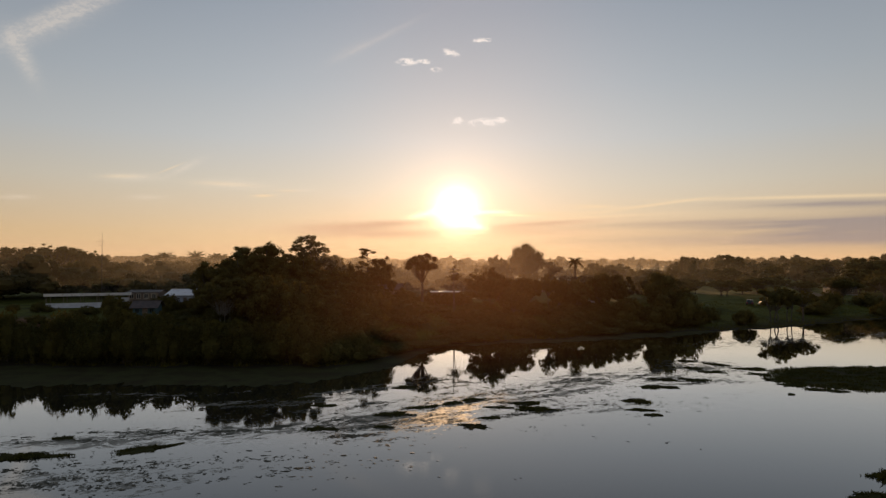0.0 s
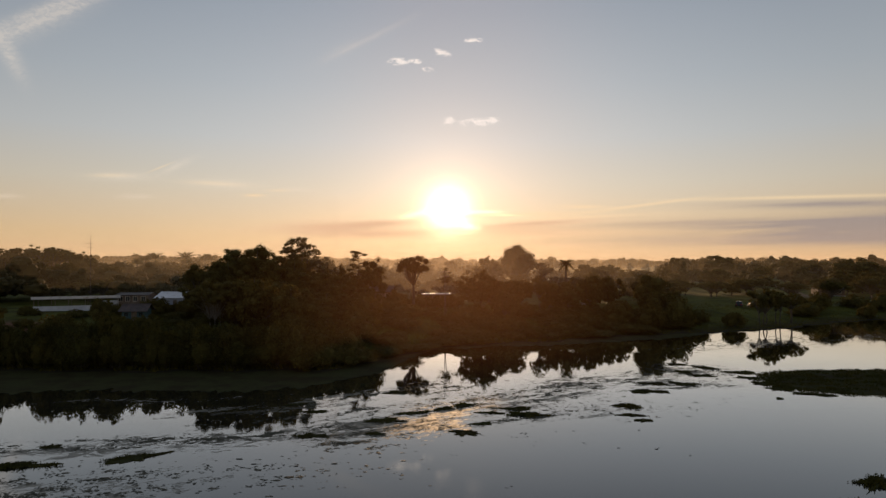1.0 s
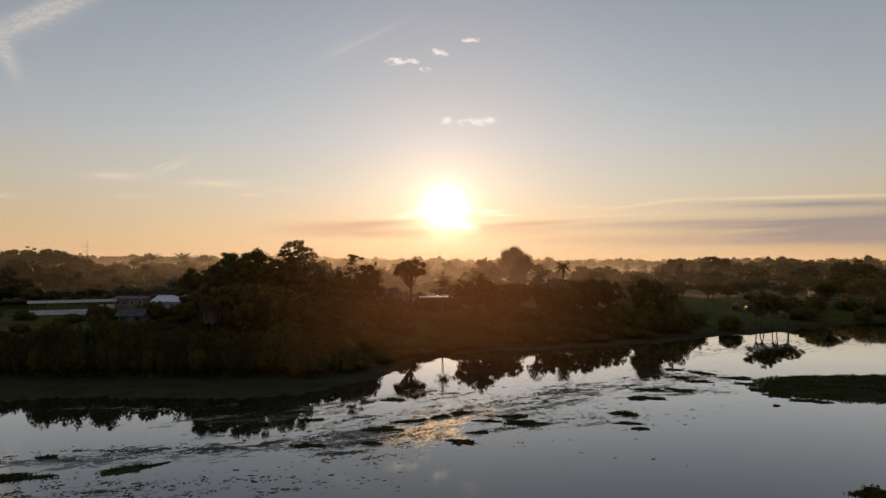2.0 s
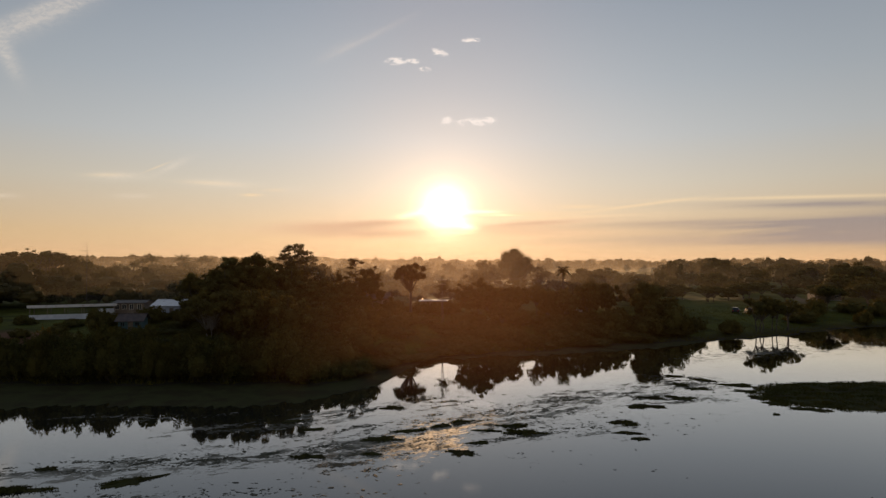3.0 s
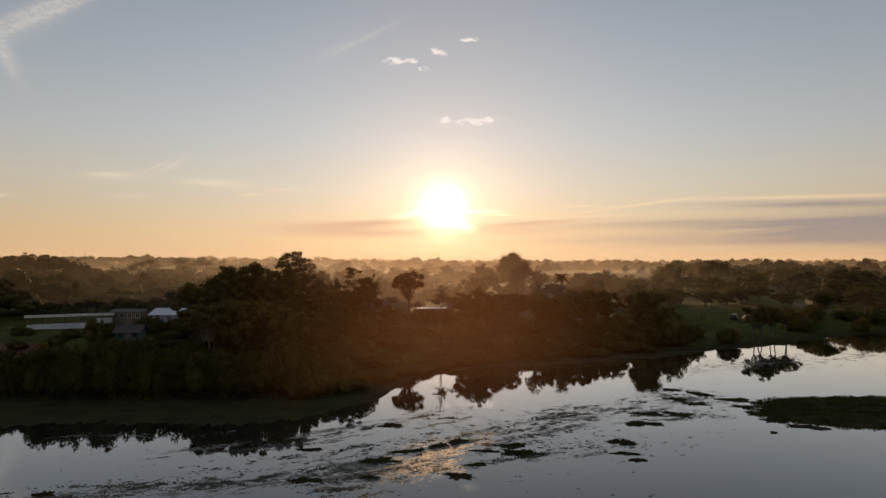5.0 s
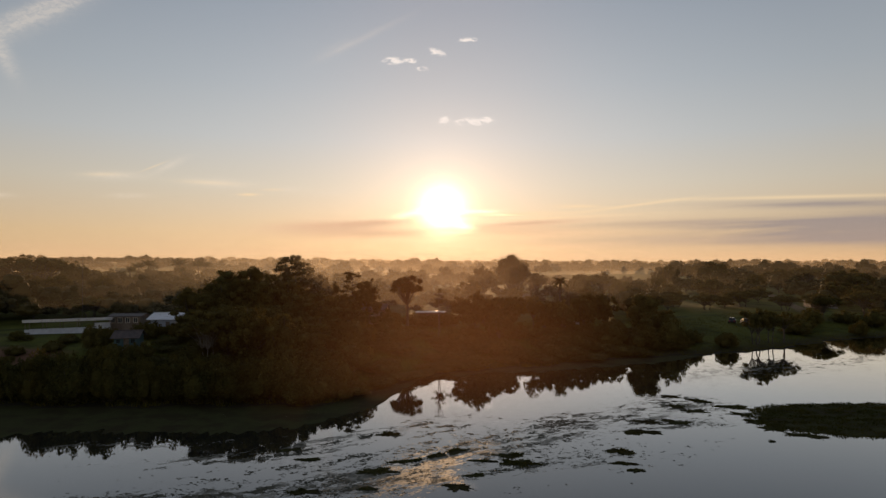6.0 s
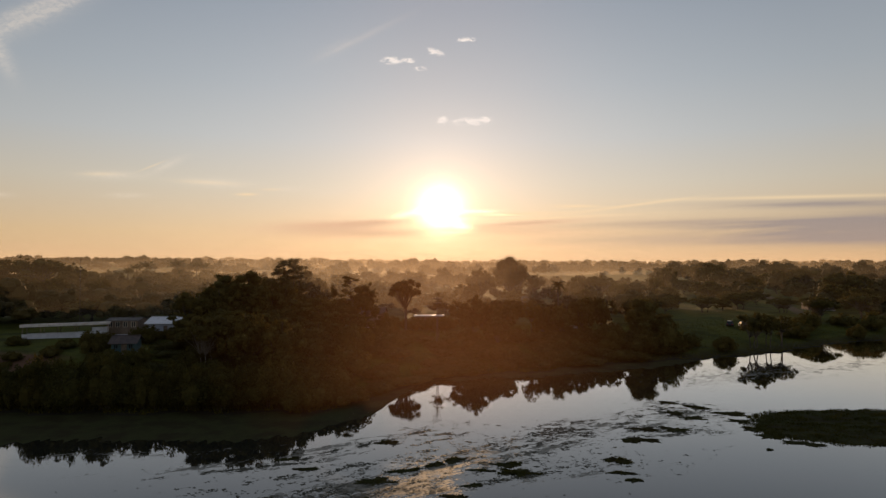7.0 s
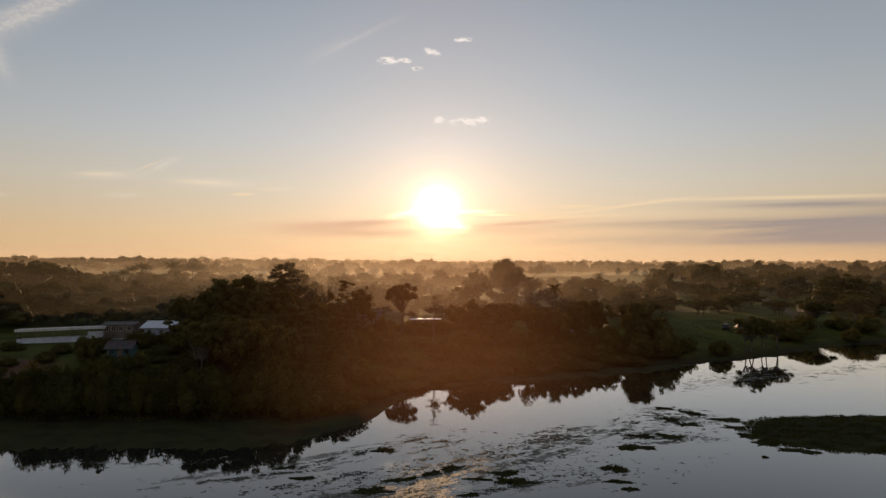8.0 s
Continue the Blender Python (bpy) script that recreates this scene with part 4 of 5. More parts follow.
for i in range(44):
    x = -78 + i * 1.66 + rng.uniform(-0.6, 0.6)
    y = float(shore(x)) + rng.uniform(1.6, 3.6)
    top = float(np.interp(x, FRONT_X, FRONT)) * rng.uniform(0.85, 1.06)
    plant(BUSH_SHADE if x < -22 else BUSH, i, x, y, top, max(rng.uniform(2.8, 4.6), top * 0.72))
for i, (x, y, top, wide) in enumerate([(50.5, 128, 6.8, 6.2), (63.3, 131, 3.4, 5.0), (90, 150, 3.5, 6.8), (44, 126, 5.6, 6.0), (38, 127, 6.0, 6.0), (107.7, 152, 3.9, 4.5), (-55.6, 105, 7.9, 4.2), (-45.0, 99, 5.8, 4.0), (-62, 104, 5.6, 3.5), (-51.0, 101.5, 5.3, 3.6), (-47.6, 101.0, 5.4, 3.4),
                                       (-46.5, 118, 7.6, 4.0), (1.0, 145, 6.4, 5.0), (-3.5, 145, 6.4, 5.0), (4.6, 146, 6.6, 4.5), (-1.2, 146, 6.3, 4.0), (3.0, 146, 6.3, 4.0), (-9, 143, 7.6, 6.0), (116, 170, 5.0, 6.0), (57.0, 133, 3.8, 4.0), (-8.0, 131, 7.4, 4.4), (-7.2, 126, 6.4, 4.5), (-3.6, 127, 5.4, 4.0), (95, 156, 4.6, 6.0), (102, 164, 6.0, 6.0), (-57.6, 126.5, 5.3, 3.6), (-54.2, 126, 5.5, 4.2), (-51.4, 126, 6.2, 3.6), (121, 166, 5.8, 7.0), (-52.0, 118, 7.4, 3.6), (-55.0, 119, 6.9, 3.0), (-60.5, 118, 6.2, 3.6)]):
    plant(BUSH, i, x, y, top, wide)

for i in range(26):
    x = rng.uniform(-84, -54)
    y = rng.uniform(98, 117)
    g = float(land(x, y))
    h = rng.uniform(0.7, 1.8)
    plant(BUSH, i, x, y, g + h, h * rng.uniform(1.4, 2.0))

# palms
PALMS = [palm(81, 12.5, 2.7, False), palm(82, 12.0, 5.0, True), palm(83, 12.0, 4.4, True)]
for ob in PALMS:
    tagged(ob, "slim palm with feathery fronds above the trees", "palm")
for k, x, y, top, turn, size in [(0, 32.8, 154, 15.0, 0, 1.0), (1, -148, 370, 19.2, 20, 1.55), (2, -139, 378, 18.4, 70, 1.5), (2, -133, 372, 18.0, 140, 1.45), (1, -164, 366, 18.6, 20, 1.4), (2, -172, 372, 17.4, 80, 1.4), (2, -205, 330, 14.5, 50, 0.8), (1, -192, 340, 14.4, 90, 0.8),
                                 (2, -158, 335, 15.0, 200, 0.8), (0, 45.0, 262, 14.0, 30, 1.5), (0, 27.5, 148, 9.6, 60, 0.9), (2, -171, 360, 15.2, 10, 0.8)]:
    g = float(land(x, y))
    made = copy_thing(PALMS[k], pose(x, y, g, 0, 0, turn))
    made.scale = (size, size, (top - g) / 14.0)


def far_woods(name, seed, count, near, far, leaf, per, sides=(-0.76, 0.76), low=8.0, high=14.0, gaps=-0.12, label="hazy far woodland fading into morning mist"):
    """Woods from 'near' to 'far' metres away, too far to tell the trees apart."""
    rng = np.random.default_rng(seed)
    kinds = []
    for k in range(6):
        clumps = crown_clumps(np.random.default_rng(seed * 10 + k), 1.0, 0.55, 0.08 + 0.12 * (k % 3 == 0), "dense")
        kinds.append(np.concatenate([leaves(np.random.default_rng(seed * 20 + k), clumps, per, leaf, 0.22)[0], inner(clumps[: 7 if per > 100 else 1], 0.78 if per > 160 else 0.9, 4, 6)]))
    out, done = [], 0
    while done < count:
        ang = rng.uniform(*sides)
        d = near * (far / near) ** rng.uniform()
        x, y = d * math.sin(ang), d * math.cos(ang)
        if noise.noise(Vector((x * 0.006 + 7, y * 0.004, 1.5))) < gaps and d < 900:
            continue
        if 64 < x < 118 and y < 188 or abs(x - 152 - (y - 265) * 0.44) < 4 and y < 700:
            continue
        if d < 350 and name == "far_woods" and (ang < -0.12 or rng.uniform() < 0.6):
            continue
        done += 1
        h = rng.uniform(low, high) * (1.0 + 0.4 * (rng.uniform() < 0.15)) * (1.0 + 0.35 * min(max(d - 700, 0) / 1500, 1))
        h *= 0.8 if name == "far_woods" and d < 480 else 1.0
        w, turn = h * rng.uniform(0.8, 1.3), rng.uniform(0, 6.28)
        v = kinds[rng.integers(6)]
        c, s = math.cos(turn) * w, math.sin(turn) * w
        out.append(np.stack([v[:, 0] * c - v[:, 1] * s + x, v[:, 0] * s + v[:, 1] * c + y, v[:, 2] * h + float(land(x, y))], axis=1))
    v = np.concatenate(out)
    tagged(new(name, mesh(name, v, np.arange(len(v)).reshape(-1, 4), LEAF_FAR)), label, "woods", kind="stuff")


far_woods("thicket", 3, 240, 160, 330, 0.065, 260, (-0.76, -0.17), 4.5, 9.0, -2.0, "dark thicket of low trees behind the houses")
far_woods("thicket", 9, 110, 178, 205, 0.08, 220, (-0.72, -0.36), 2.5, 5.0, -2.0, "low dark scrub behind the yard")
far_woods("thicket", 4, 230, 175, 420, 0.07, 220, (-0.17, 0.36), 3.0, 7.0, -0.25, "scattered thickets between the misty meadows")
far_woods("thicket", 8, 120, 205, 430, 0.06, 300, (0.30, 0.76), 3.5, 8.5, -0.05, "low hedges and scrub across the meadow")
far_woods("far_woods", 5, 200, 300, 700, 0.055, 460, low=7.0, high=12.0, gaps=0.04)
far_woods("far_woods", 6, 1200, 560, 1700, 0.10, 150)
far_woods("far_woods", 7, 2300, 1400, 4300, 0.20, 60)

# flat translucent sheets standing in for the sunlit mist between the trees
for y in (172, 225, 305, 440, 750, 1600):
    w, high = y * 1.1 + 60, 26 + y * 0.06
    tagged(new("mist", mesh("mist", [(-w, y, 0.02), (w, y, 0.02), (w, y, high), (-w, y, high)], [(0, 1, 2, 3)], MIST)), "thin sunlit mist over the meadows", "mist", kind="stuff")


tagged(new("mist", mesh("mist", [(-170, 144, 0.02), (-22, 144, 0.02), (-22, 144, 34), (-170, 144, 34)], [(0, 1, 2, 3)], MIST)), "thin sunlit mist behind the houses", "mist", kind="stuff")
# this one is no mist: added to imitate glare from the low sun
tagged(new("mist", mesh("mist", [(-40, 50, 0.02), (44, 50, 0.02), (44, 50, 42), (-40, 50, 42)], [(0, 1, 2, 3)], GLARE_VEIL)), "added warm sheet over the river imitating veiling glare", "mist", kind="stuff")


# ---- houses ----
def house(name, x, y, turn, wide, deep, high, rise, wall, roof, label, windows, door=None, over=0.35, trim=CREAM):
    """A small house: four walls, a ridged roof of two sheets, windows and a door in the front (the side at -y)."""
    ob = new(name)
    ob.matrix_basis = pose(x, y, float(land(x, y)), 0, 0, turn)
    w, d, t = wide / 2, deep / 2, 0.15
    part("floor_slab", box(-w - 0.1, w + 0.1, -d - 0.1, d + 0.1, -0.6, 0.12, 0.03), WHITE_WALL, ob, "concrete footing")
    # front wall in pieces round the openings
    holes = sorted([(a - b / 2, a + b / 2, lo, hi, "window") for a, b, lo, hi in windows] + ([(door - 0.45, door + 0.45, 0.12, 2.1, "door")] if door is not None else []))
    bm, left = bmesh.new(), -w
    for a, b, lo, hi, _ in holes:
        box(left, a, -d, -d + t, 0.12, high, 0, bm)
        if lo > 0.13:
            box(a, b, -d, -d + t, 0.12, lo, 0, bm)
        box(a, b, -d, -d + t, hi, high, 0, bm)
        left = b
    box(left, w, -d, -d + t, 0.12, high, 0, bm)
    part("wall", bm, wall, ob)
    part("wall", box(-w, w, d - t, d, 0.12, high), wall, ob)
    for s in (-1, 1):
        bm = box(s * w - (t if s > 0 else 0), s * w + (0 if s > 0 else t), -d + t, d - t, 0.12, high)
        a, b = s * w, s * (w - t)
        tri = [[bm.verts.new((q, -d + t, high)), bm.verts.new((q, d - t, high)), bm.verts.new((q, 0, high + rise * 0.92))] for q in (a, b)]
        bm.faces.new(tri[0])
        bm.faces.new(tri[1][::-1])
        for i in range(3):
            bm.faces.new((tri[0][i], tri[0][(i + 1) % 3], tri[1][(i + 1) % 3], tri[1][i]))
        bmesh.ops.recalc_face_normals(bm, faces=bm.faces[:])
        part("wall", bm, wall, ob)
    for a, b, lo, hi, what in holes:
        if what == "window":
            fr = part("window_frame", box(a, b, -d - 0.03, -d + 0.05, lo, lo + 0.07), trim, ob)
            bm = box(a, b, -d - 0.03, -d + 0.05, hi - 0.07, hi)
            box(a, a + 0.07, -d - 0.03, -d + 0.05, lo + 0.07, hi - 0.07, 0, bm)
            box(b - 0.07, b, -d - 0.03, -d + 0.05, lo + 0.07, hi - 0.07, 0, bm)
            box((a + b) / 2 - 0.03, (a + b) / 2 + 0.03, -d - 0.02, -d + 0.05, lo + 0.07, hi - 0.07, 0, bm)
            part("window_frame", bm, trim, ob)
            part("pane", box(a + 0.07, b - 0.07, -d + 0.06, -d + 0.08, lo + 0.07, hi - 0.07), PANE, fr)
        else:
            leaf = part("door", box(a + 0.04, b - 0.04, -d + 0.03, -d + 0.08, lo, hi - 0.04), TIMBER, ob, "plain timber door")
            part("door_handle", box(b - 0.16, b - 0.12, -d - 0.02, -d + 0.03, 1.0, 1.12), STEEL, leaf)
    e = over
    for s in (-1, 1):
        drop = rise * e / d
        p = [(-w - e, s * (d + e), high - drop), (w + e, s * (d + e), high - drop), (w + e, 0, high + rise), (-w - e, 0, high + rise)]
        bm = slab(p if s < 0 else p[::-1], 0.06)
        part("roof", bm, roof, ob)
    part("ridge", box(-w - e, w + e, -0.12, 0.12, high + rise - 0.03, high + rise + 0.05, 0.02), roof, ob)
    return tagged(ob, label, "house")


house("house", -50.4, 106.0, 8, 3.6, 3.6, 2.1, 0.9, TEAL_WALL, TILE_BROWN, "small teal wooden house with a rusty brown roof", [(-1.15, 0.7, 0.95, 1.7), (1.15, 0.7, 0.95, 1.7)], door=0.1, over=0.5, trim=TEAL_WALL)
house("house", -53.9, 132.5, -2, 7.2, 6.0, 2.7, 1.0, BLUE_WALL, TIN, "pale blue house with a light metal roof", [(-2.4, 1.0, 0.9, 1.9), (2.3, 1.0, 0.9, 1.9)], door=0.2, over=0.5)
house("house", -63.0, 132.5, 4, 6.2, 5.0, 3.0, 0.4, TERRA_WALL, DARK_SHEET, "terracotta house with pale framed windows", [(-2.3, 0.9, 1.6, 2.7), (-0.9, 0.9, 1.6, 2.7), (0.6, 0.9, 1.6, 2.7), (2.2, 0.9, 1.6, 2.7)], over=0.3)
house("house", 0.6, 151.0, 3, 6.6, 2.8, 2.9, 0.08, TERRA_WALL, TIN, "low house with a sunlit metal roof among trees", [(-1.8, 0.9, 0.9, 1.9), (1.6, 0.9, 0.9, 1.9)], door=0.0, over=0.4)
house("house", -13.2, 153.0, -5, 6.0, 5.0, 3.6, 1.2, TERRA_WALL, TILE_BROWN, "reddish house behind the trees with pale windows", [(-2.0, 0.9, 2.0, 3.0), (0.0, 0.9, 2.0, 3.0), (2.0, 0.9, 2.0, 3.0)])
house("hut", 33.7, 141.5, 0, 1.9, 1.7, 2.0, 0.35, WHITE_WALL, TIN, "small white hut with a metal roof among shrubs", [(0.45, 0.5, 0.9, 1.5)], over=0.15)
house("house", 38.0, 236.0, 0, 8.0, 5.0, 2.6, 1.2, BLUE_WALL, DARK_SHEET, "bluish farmhouse in the mist", [(-2.5, 1.0, 0.9, 1.9), (2.5, 1.0, 0.9, 1.9)], door=0.0)
house("house", 272.0, 397.0, -20, 10.0, 6.0, 2.8, 1.3, CREAM, TIN, "pale farmhouse far across the fields", [(-3.0, 1.0, 0.9, 1.9), (3.0, 1.0, 0.9, 1.9)], door=0.0)
house("house", 142.0, 222.0, -8, 9.0, 5.5, 2.6, 1.1, TERRA_WALL, DARK_SHEET, "dull brown farmhouse across the meadow", [(-2.8, 1.0, 0.9, 1.9), (2.8, 1.0, 0.9, 1.9)], door=0.0)


def open_shed(x0, y0, x1, y1, deep):
    """A long open-sided shed: pale metal roof on posts over a low white wall."""
    ob = new("shed")
    length, turn = math.hypot(x1 - x0, y1 - y0), math.degrees(math.atan2(y1 - y0, x1 - x0))
    ob.matrix_basis = pose(x0, y0, float(land((x0 + x1) / 2, (y0 + y1) / 2)), 0, 0, turn)
    part("floor_slab", box(-0.1, length + 0.1, -0.1, deep + 0.1, -0.5, 0.1, 0.03), WHITE_WALL, ob, "concrete floor")
    part("low_wall", box(0, length - 1.2, 0, 0.15, 0.1, 1.0, 0.02), WHITE_WALL, ob, "low whitewashed wall")
    part("low_wall", box(length - 2.9, length, 0.4, 0.55, 0.1, 1.85, 0.02), WHITE_WALL, ob, "stub of whitewashed wall")
    part("low_wall", box(0, length, deep - 0.15, deep, 0.1, 0.6, 0.02), WHITE_WALL, ob)
    for i in range(6):
        for d in (0.22, deep - 0.22):
            px = 0.1 + (length - 0.2) * i / 5
            part("post", box(px - 0.06, px + 0.06, d - 0.06, d + 0.06, 0.1, 2.74 if d < 1 else 2.36), TIMBER, ob)
    part("fascia", box(-0.3, length + 0.3, -0.42, -0.36, 2.36, 2.90), TIN, ob, "pale metal roof edge")
    part("roof", slab([(-0.3, -0.35, 2.86), (length + 0.3, -0.35, 2.86), (length + 0.3, deep + 0.4, 2.42), (-0.3, deep + 0.4, 2.42)], 0.06), TIN, ob)
    return tagged(ob, "long open shed with a pale metal roof and low white wall", "shed")


open_shed(-77.1, 120.4, -63.8, 126.4, 5.5)


def antenna(x, y, high):
    ob = new("antenna_mast")
    ob.matrix_basis = pose(x, y, float(land(x, y)))
    verts, faces = tubes([[(Vector((0, 0, -0.4)), 0.06), (Vector((0, 0, high * 0.6)), 0.05), (Vector((0, 0, high)), 0.03)]], 8)
    attach("pole", mesh("pole", verts, faces, IRON, True), ob)
    for z, w in ((high - 2.0, 1.3), (high - 2.9, 0.7)):
        verts, faces = tubes([[(Vector((-w, 0, z)), 0.03), (Vector((w * 0.5, 0, z)), 0.03)]], 6)
        attach("crossbar", mesh("crossbar", verts, faces, IRON, True), ob)
    return tagged(ob, "slim steel antenna mast with short crossbars", "mast")


antenna(-75.9, 138, 15.8)


def utility_pole(x, y, top):
    """A timber pole with two crossarms and insulators."""
    ob = new("utility_pole")
    g = float(land(x, y))
    ob.matrix_basis = pose(x, y, g, 0, 0, 12)
    high = top - g
    verts, faces = tubes([[(Vector((0, 0, -0.5)), 0.09), (Vector((0, 0, high)), 0.05)]], 10)
    attach("pole", mesh("pole", verts, faces, IRON, True), ob)
    for z, w in ((high - 0.4, 1.0), (high - 1.3, 0.8)):
        arm = part("crossarm", box(-w, w, -0.16, -0.06, z - 0.06, z + 0.06, 0.01), TIMBER, ob)
        for k in (-0.9, -0.35, 0.35, 0.9):
            verts, faces = tubes([[(Vector((k * w, -0.11, z + 0.06)), 0.035), (Vector((k * w, -0.11, z + 0.14)), 0.05), (Vector((k * w, -0.11, z + 0.20)), 0.03)]], 8)
            attach("insulator", mesh("insulator", verts, faces, CREAM, True), arm)
    return tagged(ob, "dark rusty utility pole with two timber crossarms", "pole")


utility_pole(2.1, 124.0, 12.5)

# ---- cars on the meadow ----
def car(x, y, turn, paint, label):
    ob = new("car")
    ob.matrix_basis = pose(x, y, float(land(x, y)), 0, 0, turn)
    bm = box(-2.05, 2.05, -0.85, 0.85, 0.32, 0.88, 0.10)
    part("body", bm, paint, ob)
    bm = bmesh.new()
    low = [(-1.75, -0.78), (0.95, -0.78), (0.95, 0.78), (-1.75, 0.78)]
    high = [(-1.35, -0.62), (0.30, -0.62), (0.30, 0.62), (-1.35, 0.62)]
    a, b = [bm.verts.new((*p, 0.86)) for p in low], [bm.verts.new((*p, 1.42)) for p in high]
    for i in range(4):
        bm.faces.new((a[i], a[(i + 1) % 4], b[(i + 1) % 4], b[i]))
    bm.faces.new(b)
    bmesh.ops.bevel(bm, geom=bm.edges[:], offset=0.05, segments=1, affect="EDGES")
    part("windows", bm, CAR_GLASS, ob, "dark car windows")
    part("roof", box(-1.38, 0.33, -0.64, 0.64, 1.40, 1.46, 0.02), paint, ob)
    for sx in (-1.3, 1.3):
        for sy in (-0.80, 0.80):
            bm = bmesh.new()
            bmesh.ops.create_cone(bm, cap_ends=True, segments=16, radius1=0.32, radius2=0.32, depth=0.2, matrix=pose(sx, sy, 0.32, 90))
            wheel = part("wheel", bm, RUBBER, ob)
            bm = bmesh.new()
            bmesh.ops.create_cone(bm, cap_ends=True, segments=12, radius1=0.19, radius2=0.17, depth=0.22, matrix=pose(sx, sy, 0.32, 90))
            part("rim", bm, STEEL, wheel)
    for sy in (-0.6, 0.6):
        part("tail_light", box(-2.08, -2.0, sy - 0.14, sy + 0.14, 0.62, 0.78, 0.01), LAMP_RED, ob)
        part("headlight", box(2.0, 2.08, sy - 0.16, sy + 0.16, 0.58, 0.72, 0.01), CREAM, ob)
    return tagged(ob, label, "car", "cars parked on the meadow")


car(81.3, 164.5, 62, CAR_DARK, "dark car parked on the grass")
car(84.6, 164.0, 75, CAR_GREY, "dusty grey car parked on the grass")


# ---- floating plants ----
def floating_mat(x, y, rx, ry, turn, seed, tall=0.35, label="dark green raft of floating water plants", blades=None, square=1.0, ragged=1.0):
    """A low raft of roots and leaves with blades standing on it."""
    rng = np.random.default_rng(seed)
    ob = new("floating_plants")
    ob.matrix_basis = pose(x, y, 0, 0, 0, turn)
    around = 110 if rx < 6 else 220
    ang = np.arange(around) * 2 * math.pi / around
    edge = 1 + ragged * (0.22 * np.sin(3 * ang + rng.uniform(0, 6)) + 0.14 * np.sin(5 * ang + rng.uniform(0, 6)) + rng.normal(0, 0.13, around))
    if rx < 6:
        # torn into fingers and bays
        torn = np.array([noise.noise(Vector((math.cos(a) * 1.6, math.sin(a) * 1.6, seed * 1.7))) + 0.9 * noise.noise(Vector((math.cos(a) * 5, math.sin(a) * 5, seed * 2.3))) for a in ang])
        edge = np.clip(0.85 + 0.95 * torn + rng.normal(0, 0.10, around), 0.12, 1.9)
    edge *= (np.abs(np.cos(ang)) ** (2 * square) + np.abs(np.sin(ang)) ** (2 * square)) ** (-0.5 / square)
    verts, faces = [(0, 0, 0.09)], []
    for k, (s, z) in enumerate(((0.5, 0.08), (0.88, 0.05), (1.0, -0.05))):
        for a, e in zip(ang, edge):
            verts.append((math.cos(a) * rx * e * s, math.sin(a) * ry * e * s, z + (rng.uniform(-0.03, 0.03) if k < 2 else 0)))
    for i in range(around):
        j = (i + 1) % around
        faces.append((0, 1 + i, 1 + j))
        for k in (0, around):
            faces.append((1 + k + i, 1 + k + around + i, 1 + k + around + j, 1 + k + j))
    count = blades or int(min(250 + rx * ry * 300, 9000))
    a, d = rng.uniform(0, 2 * math.pi, count), np.sqrt(rng.uniform(0, 1.25 if rx < 6 else 0.97, count))
    e = np.interp(a, np.append(ang, 2 * math.pi), np.append(edge, edge[0]))
    p = np.stack([np.cos(a) * rx * e * d, np.sin(a) * ry * e * d, np.full(count, 0.02)], axis=1)
    attach("raft", mesh("raft", verts, faces, SCUM), ob)
    tuft = np.array([noise.noise(Vector((a * 0.5, b * 0.8, seed))) + 0.6 * noise.noise(Vector((a * 1.7, b * 2.1, seed))) for a, b in p[:, :2]])
    h = tall * rng.uniform(0.3, 0.9, count) * (1.05 - 0.4 * d) * np.clip(0.75 + 1.3 * tuft, 0.25, 1.9)
    w = rng.uniform(0.015, 0.05, count) * (1 + tall)
    t = rng.uniform(0, 2 * math.pi, count)
    side = np.stack([np.cos(t), np.sin(t), np.zeros(count)], axis=1) * w[:, None]
    lean = np.stack([rng.normal(0, 0.5, count) * h, rng.normal(0, 0.5, count) * h, h], axis=1)
    v = np.stack([p - side, p + side, p + lean * 0.6 + side * 0.8, p + lean, p + lean * 0.6 - side * 0.8], axis=1).reshape(-1, 3)
    attach("leaves", mesh("leaves", v, np.arange(count * 5).reshape(-1, 5), REED), ob)
    return tagged(ob, label, "water plants", "rafts of floating plants")


